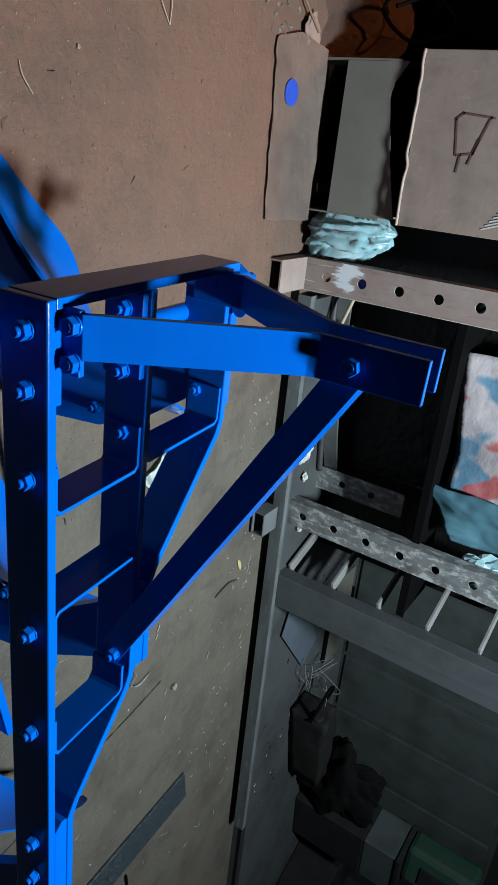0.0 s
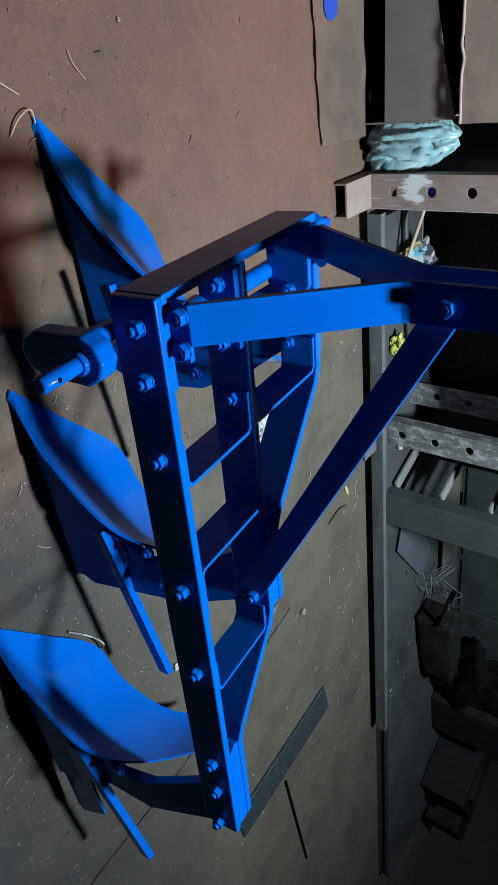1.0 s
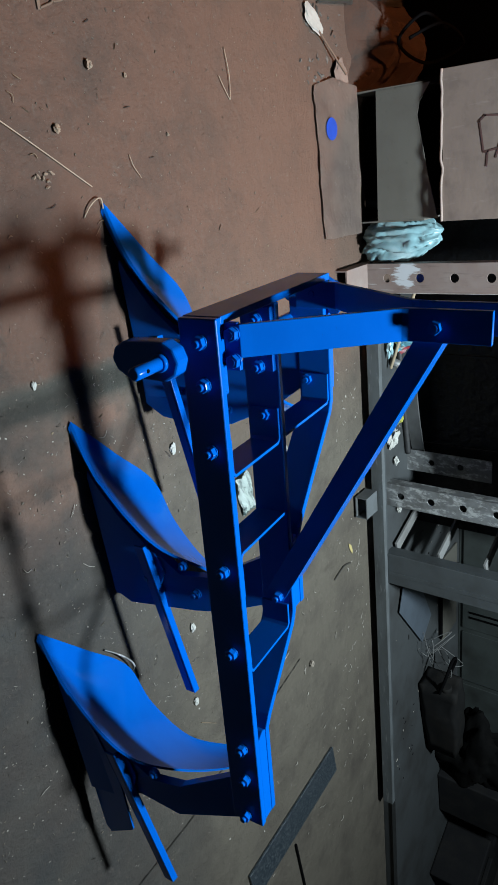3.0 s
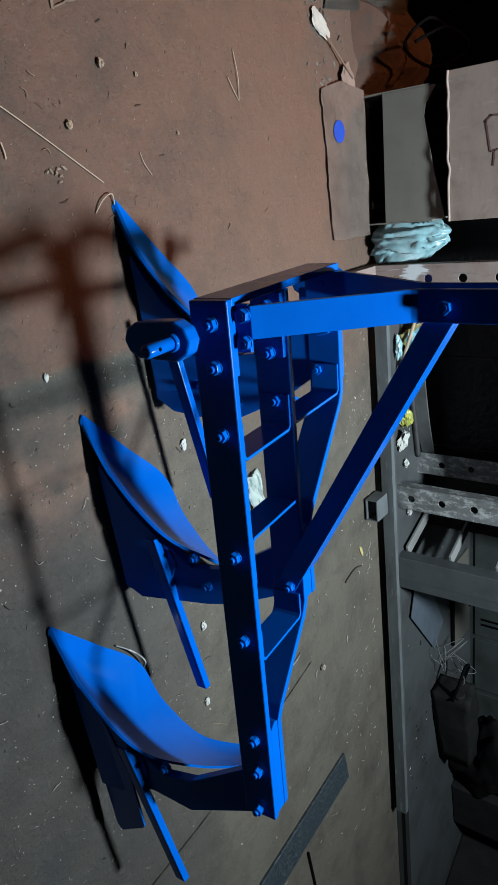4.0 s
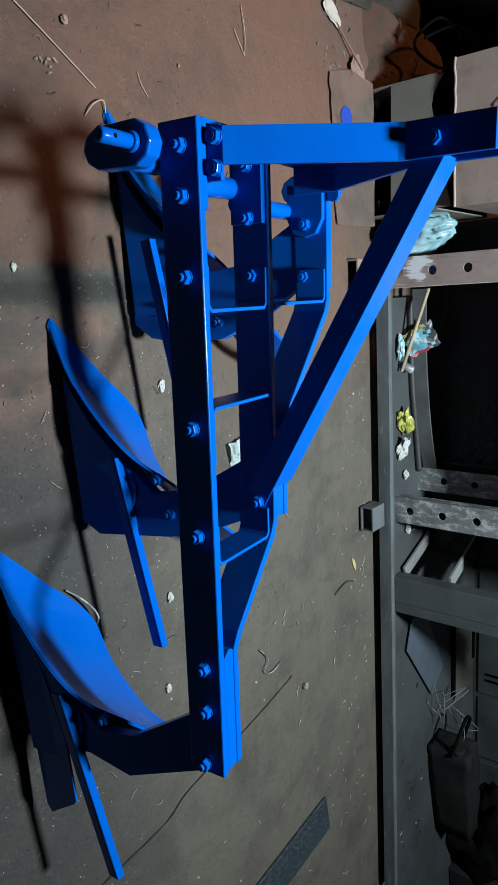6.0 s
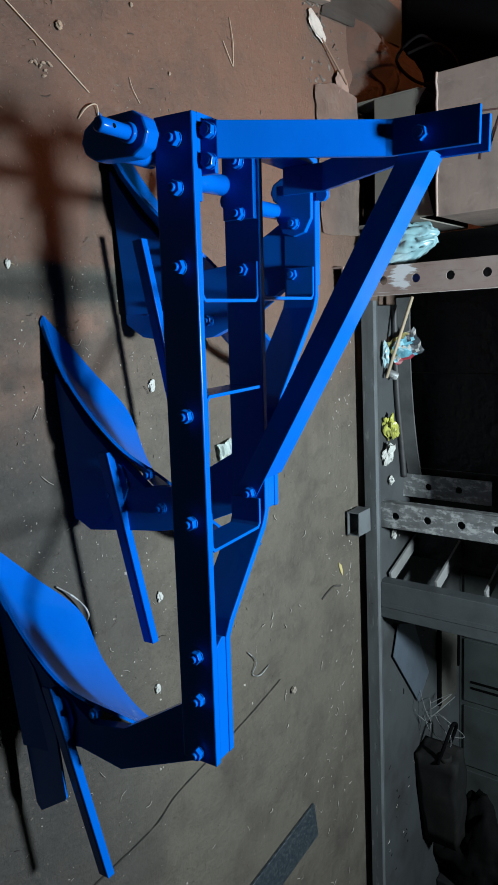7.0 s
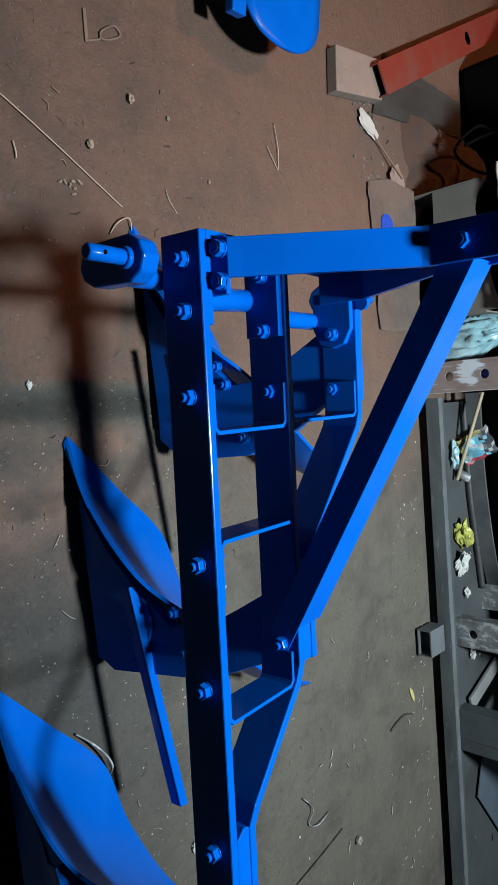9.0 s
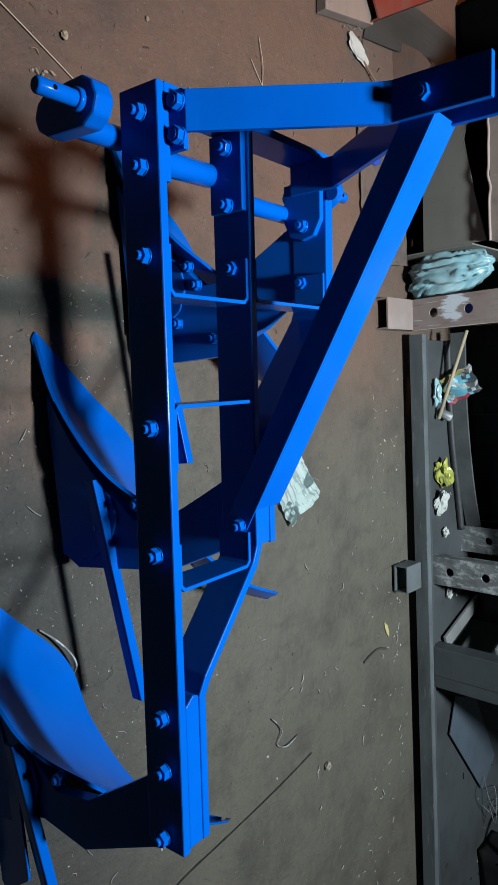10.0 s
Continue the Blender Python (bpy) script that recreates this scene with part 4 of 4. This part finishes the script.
# added black block carries the large carton behind its open edge, darkening the gap
thing("added_block", box(B(), (-0.44, 1.75, 0.0), (-0.04, 2.08, 0.377), bevel=0.004), BLACK, "added black block that carries a carton and darkens the gap", "block")

# added black block in place of the dark void behind the heap
thing("dark_void_block", box(B(), (-1.10, 2.12, 0.0), (-0.53, 2.8, 0.95), bevel=0.03), BLACK, "black block standing in for the unlit space behind the soil heap", "tarpaulin")

# ---- the heap in front of the cartons ----
heap = B()
n = 28
hv = [[None] * (n + 1) for _ in range(n + 1)]
for i in range(n + 1):
    for j in range(n + 1):
        x, y = -0.82 + 0.34 * i / n, 1.62 + 0.65 * j / n
        e = min(1, min(i, n - i, j, n - j) / 8)
        hv[i][j] = heap.verts.new((x, y, -0.01 + e * (0.07 + 0.09 * j / n + 0.09 * noise.noise(Vector((x * 6, y * 6, 2))) + 0.03 * noise.noise(Vector((x * 20, y * 20, 5))))))
for i in range(n):
    for j in range(n):
        heap.faces.new([hv[i][j], hv[i + 1][j], hv[i + 1][j + 1], hv[i][j + 1]])
thing("soil_heap", heap, plain("red_brown_soil", (0.06, 0.034, 0.024), 0.95, 0, (0.04, 0.03, 0.025), 14, 0.8, 0.006), "heap of dark red-brown soil and rubbish", "heap", kind="stuff")
cable = B()
pts = [(-0.62, 1.70, 0.22), (-0.66, 1.80, 0.30), (-0.60, 1.92, 0.33), (-0.55, 1.86, 0.22), (-0.62, 1.74, 0.16), (-0.70, 1.78, 0.24), (-0.66, 1.92, 0.27)]
sweep(cable, pts, 0.006, 80, 8)
thing("black_cable", cable, BLACK, "coil of black cable on the soil heap", "cable")
crumple("paper_scrap", pose(-0.69, 1.40, 0.012, 0, 0, 60), (0.062, 0.032, 0.005), WHITE, "crumpled whitish paper on the floor", "scrap", 12.5)
thing("twig", rod(B(), (-0.66, 1.43, 0.012), (-0.53, 1.58, 0.03), 0.0035, 8), plain("dry_twig", (0.16, 0.10, 0.07), 0.8), "dry brown twig on the floor", "twig")
crumple("paper_scrap", pose(-0.52, 1.56, 0.02), (0.055, 0.042, 0.005), CARD, "torn brown cardboard scrap on the floor", "scrap", 15.5)

# second carton and the red beam
far = holder("flattened_carton", (0, 0, 0), "flattened brown carton lying against the end of a red beam", "carton")
part("body", prism(B(), [(-0.885, 1.195), (-0.735, 1.185), (-0.775, 1.455), (-0.915, 1.46)], 0.003, 0.042, "z", bevel=0.003), CARD, far)
sheet = B()
sv = [[sheet.verts.new((-0.98 + 0.24 * i / 10 + 0.10 * (j / 10) * (1 - i / 10) - 0.05 * j / 10, 1.44 + 0.63 * j / 10 + 0.1 * (1 - i / 10) * (1 - j / 10), 0.008 + 0.02 * (j / 10) + 0.008 * noise.noise(Vector((i * 0.3, j * 0.3, 8))))) for j in range(11)] for i in range(11)]
for i in range(10):
    for j in range(10):
        sheet.faces.new([sv[i][j], sv[i + 1][j], sv[i + 1][j + 1], sv[i][j + 1]])
bmesh.ops.solidify(sheet, geom=sheet.faces[:], thickness=0.004)
thing("grey_board", sheet, plain("dirty_grey_board", (0.075, 0.072, 0.066), 0.85, 0, (0.035, 0.03, 0.026), 5, 0.6), "dirty grey board lying on the floor beside a red beam", "board")
beam = holder("red_beam", pose(-0.825, 1.412, 0.070, 0, 0, 118), "red painted steel channel with a round hole lying on the floor", "beam")
rb = plate_with_holes(B(), -0.055, 0.055, 0.0, 1.25, 0.0, 0.006, [0.752], 0.026)
for v in rb.verts:
    v.co = Vector((v.co.z, v.co.x, v.co.y))
part("web", rb, RED, beam)
part("flange", box(B(), (0.0, -0.055, -0.068), (1.25, -0.049, -0.0005), bevel=0.001), RED, beam)
part("flange", box(B(), (0.0, 0.049, -0.068), (1.25, 0.055, -0.0005), bevel=0.001), RED, beam)

# another blue implement's wing hanging into view
wing = holder("blue_implement", (-0.94, 0.80, 0.15), "blue painted implement wing with a rounded end", "implement")
bm = B()
rowsf = []
for i in range(33):
    u = (i / 32) ** 2
    x = 0.245 - 0.9 * u
    w = 0.15 * min(1.0, math.sqrt(max(0.0, 1 - (1 - min(1, u * 8)) ** 2))) + 0.02 * u
    rowsf.append([bm.verts.new((x, w * (j / 5 - 1) + 0.02 * u, 0.0 + 0.35 * u * u + 0.010 * (1 - (j / 5 - 1) ** 2))) for j in range(11)])
for i in range(32):
    for j in range(10):
        bm.faces.new([rowsf[i][j], rowsf[i][j + 1], rowsf[i + 1][j + 1], rowsf[i + 1][j]]).smooth = True
bmesh.ops.remove_doubles(bm, verts=bm.verts, dist=0.0005)
bmesh.ops.solidify(bm, geom=bm.faces[:], thickness=0.008)
part("wing", bm, BLUE, wing)
part("stay", box(B(), (-0.7, -0.19, 0.0), (0.20, -0.14, 0.03), pose(0, 0, 0, 0, 10, 0), 0.004), BLUE, wing)
part("leg", box(B(), (-0.66, -0.18, -0.15), (-0.58, -0.10, 0.35), None, 0.004), BLUE, wing)

# ---- the floor's own small things ----
bar = holder("flat_bar", pose(2.42, 0.88, 0.0, 0, 0, 98), "dark blue-grey steel flat bar lying on the floor", "bar")
# glints are painted into the steel colour as pale speckle
part("strip", box(B(), (-0.34, -0.080, 0.003), (0.34, 0.080, 0.013), bevel=0.0015), plain("blue_steel_with_glints", (0.04, 0.055, 0.068), 0.35, 0.5, (0.30, 0.33, 0.34), 95, 0.45, 0.004), bar)
thing("thin_rod", rod(B(), (2.56, 0.86, 0.006), (3.3, 0.95, 0.006), 0.006, 8), BLACK, "thin black rod lying on the floor", "rod")
tw = B()
sweep(tw, [(1.455, 1.33, 0.004), (1.44, 1.37, 0.006), (1.432, 1.42, 0.005), (1.445, 1.47, 0.006)], 0.004, 16, 6)
thing("twig", tw, plain("dark_twig", (0.045, 0.04, 0.033), 0.9), "short dark curved twig on the floor", "twig")
straw = plain("dry_straw", (0.20, 0.15, 0.10), 0.8, 0, (0.12, 0.085, 0.055), 20, 0.5)
pale_straw = plain("pale_straw", (0.36, 0.29, 0.22), 0.7, 0, (0.22, 0.17, 0.12), 20, 0.5)


def stalk(pts, r, label):
    bm = B()
    sweep(bm, pts, r, 12, 6)
    thing("straw_stalk", bm, pale_straw, label, "straw")


stalk([(-0.50, -0.10, 0.004), (-0.38, 0.10, 0.006), (-0.235, 0.325, 0.003)], 0.0017, "long dry straw stalk on the floor")
stalk([(-0.575, 0.905, 0.004), (-0.50, 0.914, 0.007), (-0.438, 0.913, 0.003)], 0.0014, "dry straw stalk on the floor")
stalk([(-0.50, 0.868, 0.004), (-0.47, 0.885, 0.006), (-0.438, 0.912, 0.003)], 0.0012, "short dry straw stalk on the floor")
stalk([(-0.303, 0.466, 0.003), (-0.275, 0.473, 0.006), (-0.245, 0.499, 0.003)], 0.0010, "thin curved straw wisp on the floor")
stalk([(-0.33, 0.052, 0.004), (-0.31, 0.056, 0.005), (-0.295, 0.057, 0.004)], 0.0022, "short pale straw piece on the floor")
stalk([(-0.166, 0.283, 0.003), (-0.195, 0.305, 0.012), (-0.207, 0.338, 0.012), (-0.166, 0.347, 0.003)], 0.0018, "bent dry straw beside a plough point")
strap = B()
box(strap, (-0.678, 0.255, 0.002), (-0.602, 0.264, 0.005), bevel=0.001)
sweep(strap, [(-0.606, 0.262, 0.004), (-0.613, 0.28, 0.004), (-0.622, 0.298, 0.004), (-0.640, 0.302, 0.004), (-0.664, 0.336, 0.004), (-0.660, 0.352, 0.004), (-0.646, 0.355, 0.004), (-0.628, 0.325, 0.004), (-0.622, 0.300, 0.004)], 0.003, 48, 6)
thing("metal_strap", strap, plain("dusty_strap", (0.16, 0.115, 0.085), 0.7, 0.2, (0.09, 0.06, 0.045), 20, 0.6), "dusty bent metal strap with a loop on the floor", "strap")
tan = plain("tan_chip", (0.26, 0.20, 0.15), 0.9)
random.seed(61)
for k in range(7):
    crumple("wood_chip", pose(-0.267 + random.uniform(-0.02, 0.03), 0.181 + random.uniform(-0.03, 0.03), 0.004, 0, 0, random.uniform(0, 180)), (random.uniform(0.004, 0.009), 0.003, 0.004), tan, "small tan wood chip on the red-tinted floor", "chip", 40.0 + k, 0.4, 8)
for x, y, r in ((-0.503, 0.372, 0.011), (-0.485, 0.49, 0.006), (-0.349, 0.621, 0.005)):
    crumple("pebble", pose(x, y, r * 0.7), (r, r * 0.85, r * 0.8), tan, "small pale pebble on the floor", "pebble", 50.0 + x, 0.4, 10)


def printed_paper():
    m = Mat("printed_paper", (0.62, 0.70, 0.66), 0.6)
    m.mix(m.ramp(m.noise(95, 1, 0.4, (0.05, 1, 1)), 0.54, 0.58, 0, 0.55), (0.16, 0.22, 0.22))
    m.mix(m.ramp(m.noise(22, 2, 0.5, (1, 0.6, 1)), 0.60, 0.64, 0, 0.85), (0.07, 0.12, 0.12))
    return m.m


NEWS = printed_paper()


def paper_sheet(at, size, label, seed):
    """A creased sheet of print, lying loosely."""
    bm = B()
    n = 14
    g = [[bm.verts.new((size[0] * (i / n - 0.5 + 0.03 * noise.noise(Vector((j * 0.5, seed, 0)))), size[1] * (j / n - 0.5 + 0.03 * noise.noise(Vector((i * 0.5, seed, 5)))), 0.012 + 0.03 * abs(noise.noise(Vector((i * 0.13 + seed, j * 0.13, 2)))) + 0.012 * abs(noise.noise(Vector((i * 0.3 + seed, j * 0.3, 4)))))) for j in range(n + 1)] for i in range(n + 1)]
    for i in range(n):
        for j in range(n):
            bm.faces.new([g[i][j], g[i + 1][j], g[i + 1][j + 1], g[i][j + 1]])
    bmesh.ops.solidify(bm, geom=bm.faces[:], thickness=0.001)
    thing("newspaper", bm, NEWS, label, "paper", at=at)


paper_sheet(pose(0.782, 0.985, -0.008, 0, 0, 30), (0.145, 0.175), "creased printed newspaper sheet on the floor", 1.7)
paper_sheet(pose(0.79, 0.775, -0.008, 0, 0, 12), (0.15, 0.075), "torn printed paper on the floor under the plough", 6.2)
crumple("paper_scrap", pose(0.505, 0.465, 0.006), (0.017, 0.011, 0.006), WHITE, "small white paper scrap on the floor", "scrap", 25.0)
crumple("paper_scrap", pose(1.40, 0.40, 0.006), (0.013, 0.010, 0.006), WHITE, "small white paper scrap on the floor", "scrap", 26.0)
crumple("stone", pose(1.738, 1.095, 0.010), (0.014, 0.012, 0.010), plain("pale_stone", (0.26, 0.22, 0.18), 0.9), "small pale stone on the floor", "stone", 27.0, 0.4)
crumple("stone", pose(-0.365, 0.245, 0.008), (0.009, 0.008, 0.007), plain("tan_stone", (0.28, 0.21, 0.15), 0.9), "small tan stone on the floor", "stone", 28.0, 0.4)
leaf = B()
prism(leaf, [(-0.035, 0.0), (-0.01, 0.011), (0.02, 0.008), (0.036, -0.003), (0.01, -0.008), (-0.015, -0.006)], 0.003, 0.005, "z")
thing("dry_leaf", leaf, plain("yellow_leaf", (0.42, 0.34, 0.14), 0.7), "dry yellowish leaf on the floor", "leaf", at=pose(1.375, 1.482, 0, 0, 0, 25))

# slab joints and cracks
crk = B()
pts = [(1.66, 1.02), (1.70, 0.86), (1.74, 0.66), (1.78, 0.447), (1.825, 0.34), (1.85, 0.1), (1.87, -0.1), (1.95, -0.6)]
random.seed(8)
prev = None
for k in range(60):
    p = spline([(*q, 0) for q in pts], k / 60)
    w = 0.0012 + 0.0022 * random.random()
    now = [crk.verts.new((p.x - w, p.y, 0.004)), crk.verts.new((p.x + w, p.y, 0.004))]
    if prev:
        crk.faces.new([prev[0], prev[1], now[1], now[0]])
    prev = now
thing("floor_joint", crk, plain("crack_dirt", (0.015, 0.014, 0.013), 0.95), "dark crack across the concrete floor", "floor joint", kind="structure")


def litter(name, count, seed, area, length, width, height, material, label, straws=0.4, base=0.0):
    """Scattered chips, straws and crumbs in one mesh."""
    random.seed(seed)
    verts, faces = [], []
    for k in range(count):
        x, y = random.uniform(*area[0]), random.uniform(*area[1])
        a = random.uniform(0, math.pi)
        thin = random.random() < straws
        l = random.uniform(*length) * (1.5 if thin else 0.45)
        w = width * (random.uniform(0.15, 0.3) if thin else random.uniform(0.6, 1.6))
        h = random.uniform(0.4, 1.0) * height
        c, s = math.cos(a), math.sin(a)
        n0 = len(verts)
        for u, v, z in ((-l, -w, 0.001), (l, -w * 0.5, 0.001), (l * 0.7, w, 0.001), (-l * 0.8, w * 0.7, 0.001), (-l * 0.7, -w * 0.6, h), (l * 0.8, -w * 0.3, h * 0.7), (l * 0.5, w * 0.6, h), (-l * 0.6, w * 0.4, h * 0.8)):
            verts.append((x + u * c - v * s, y + u * s + v * c, z + base))
        for f in ((0, 1, 5, 4), (1, 2, 6, 5), (2, 3, 7, 6), (3, 0, 4, 7), (4, 5, 6, 7)):
            faces.append([n0 + q for q in f])
    data = bpy.data.meshes.new(name)
    data.from_pydata(verts, [], faces)
    data.materials.append(material)
    tagged(new(name, data), label, "litter", kind="stuff")


litter("floor_crumbs", 1300, 31, ((-1.2, 3.0), (-0.5, 1.6)), (0.002, 0.006), 0.003, 0.004, plain("pale_crumbs", (0.16, 0.135, 0.11), 0.9), "pale crumbs and grit on the floor", 0.2)
DUSTY = plain("dusty_shavings", (0.36, 0.33, 0.29), 0.7, 0, (0.12, 0.10, 0.085), 30, 0.6)
litter("floor_chips", 60, 32, ((0.6, 2.6), (0.3, 1.6)), (0.004, 0.010), 0.004, 0.004, DUSTY, "white chips and straw bits on the floor", 0.55)
litter("floor_chips", 45, 33, ((-1.0, 0.6), (-0.4, 1.5)), (0.004, 0.010), 0.003, 0.005, straw, "straw bits on the floor", 0.7)
litter("floor_specks", 320, 45, ((0.2, 1.9), (-0.7, 0.45)), (0.0015, 0.005), 0.0022, 0.003, DUSTY, "pale specks and shavings on the dark floor", 0.35)
SPECK = plain("pale_grit", (0.20, 0.165, 0.135), 0.9)
litter("floor_specks", 700, 51, ((-1.0, 0.25), (-0.6, 1.5)), (0.0015, 0.0045), 0.0020, 0.003, SPECK, "pale grit on the red-tinted floor", 0.15)
litter("floor_specks", 420, 52, ((0.25, 1.4), (-0.8, 0.5)), (0.0015, 0.005), 0.0022, 0.003, DUSTY, "pale grit and shavings on the dark floor", 0.3)
litter("floor_specks", 260, 53, ((0.3, 2.6), (0.5, 1.6)), (0.0015, 0.004), 0.0018, 0.003, SPECK, "fine grit on the dusty floor", 0.2)
litter("floor_rubble", 70, 61, ((-0.92, -0.5), (1.30, 1.60)), (0.005, 0.015), 0.007, 0.008, plain("grey_rubble", (0.15, 0.135, 0.12), 0.9), "grey rubble and scraps beside the soil heap", 0.25)
litter("rail_grit", 70, 35, ((0.4, 2.4), (1.36, 1.62)), (0.003, 0.010), 0.004, 0.005, DUSTY, "pale grit along the rail", 0.4)
litter("deck_litter", 45, 36, ((0.4, 2.9), (1.72, 2.5)), (0.003, 0.009), 0.004, 0.005, DUSTY, "pale scraps and swarf on the platform", 0.5, 0.08)
litter("deck_grime", 45, 37, ((1.7, 3.0), (1.75, 2.55)), (0.004, 0.012), 0.006, 0.006, RUBBER, "dark dirt and scraps on the platform", 0.4, 0.08)
curl = B()
sweep(curl, [(1.47, 0.83, 0.008), (1.52, 0.87, 0.012), (1.56, 0.85, 0.008), (1.58, 0.89, 0.012), (1.57, 0.95, 0.006)], 0.002, 30, 6)
thing("metal_swarf", curl, WORN, "thin curl of metal swarf on the floor", "swarf")


def curls(name, count, seed, area, span, r, material, label):
    """Thin curled shavings lying about, in one mesh."""
    random.seed(seed)
    bm = B()
    for k in range(count):
        x, y, a = random.uniform(*area[0]), random.uniform(*area[1]), random.uniform(0, 6.28)
        l, c = random.uniform(*span), random.uniform(-1.2, 1.2)
        pts = [(x, y, 0.003), (x + l * math.cos(a), y + l * math.sin(a), 0.006), (x + l * (math.cos(a) + math.cos(a + c)), y + l * (math.sin(a) + math.sin(a + c)), 0.003)]
        sweep(bm, pts, r * random.uniform(0.6, 1.3), 8, 4)
    thing(name, bm, material, label, "litter", kind="stuff")


curls("floor_shavings", 34, 41, ((0.3, 2.0), (-0.5, 0.35)), (0.008, 0.022), 0.0009, DUSTY, "pale curled shavings on the floor")
curls("floor_shavings", 45, 42, ((1.0, 2.8), (0.9, 1.6)), (0.006, 0.02), 0.0014, DUSTY, "pale curled shavings on the floor by the rack")
curls("floor_shavings", 26, 43, ((-0.5, 0.2), (-0.4, 0.4)), (0.006, 0.016), 0.0011, straw, "short straw bits on the red-tinted floor")
curls("floor_wisps", 40, 44, ((-0.6, 1.6), (-0.5, 0.6)), (0.006, 0.02), 0.001, plain("dark_wisp", (0.03, 0.026, 0.024), 0.8), "dark fibres on the floor")
wire = B()
sweep(wire, [(0.972, 0.082, 0.006), (1.0, 0.112, 0.02), (1.035, 0.140, 0.03), (1.07, 0.157, 0.028), (1.10, 0.160, 0.006)], 0.0026, 40, 8)
thing("bent_wire", wire, WORN, "bent steel wire on the floor by the rear body", "wire")
crumple("paper_scrap", pose(1.125, 0.435, 0.006), (0.016, 0.009, 0.006), WHITE, "small torn white paper scrap on the floor", "scrap", 29.0)
crumple("paper_scrap", pose(0.187, 0.042, 0.005), (0.010, 0.006, 0.004), WHITE, "small pale chip on the floor", "scrap", 30.0)
thing("straw_stalk", rod(B(), (1.50, 0.41, 0.003), (1.56, 0.48, 0.003), 0.0014, 6), straw, "short straw stalk on the floor", "straw")
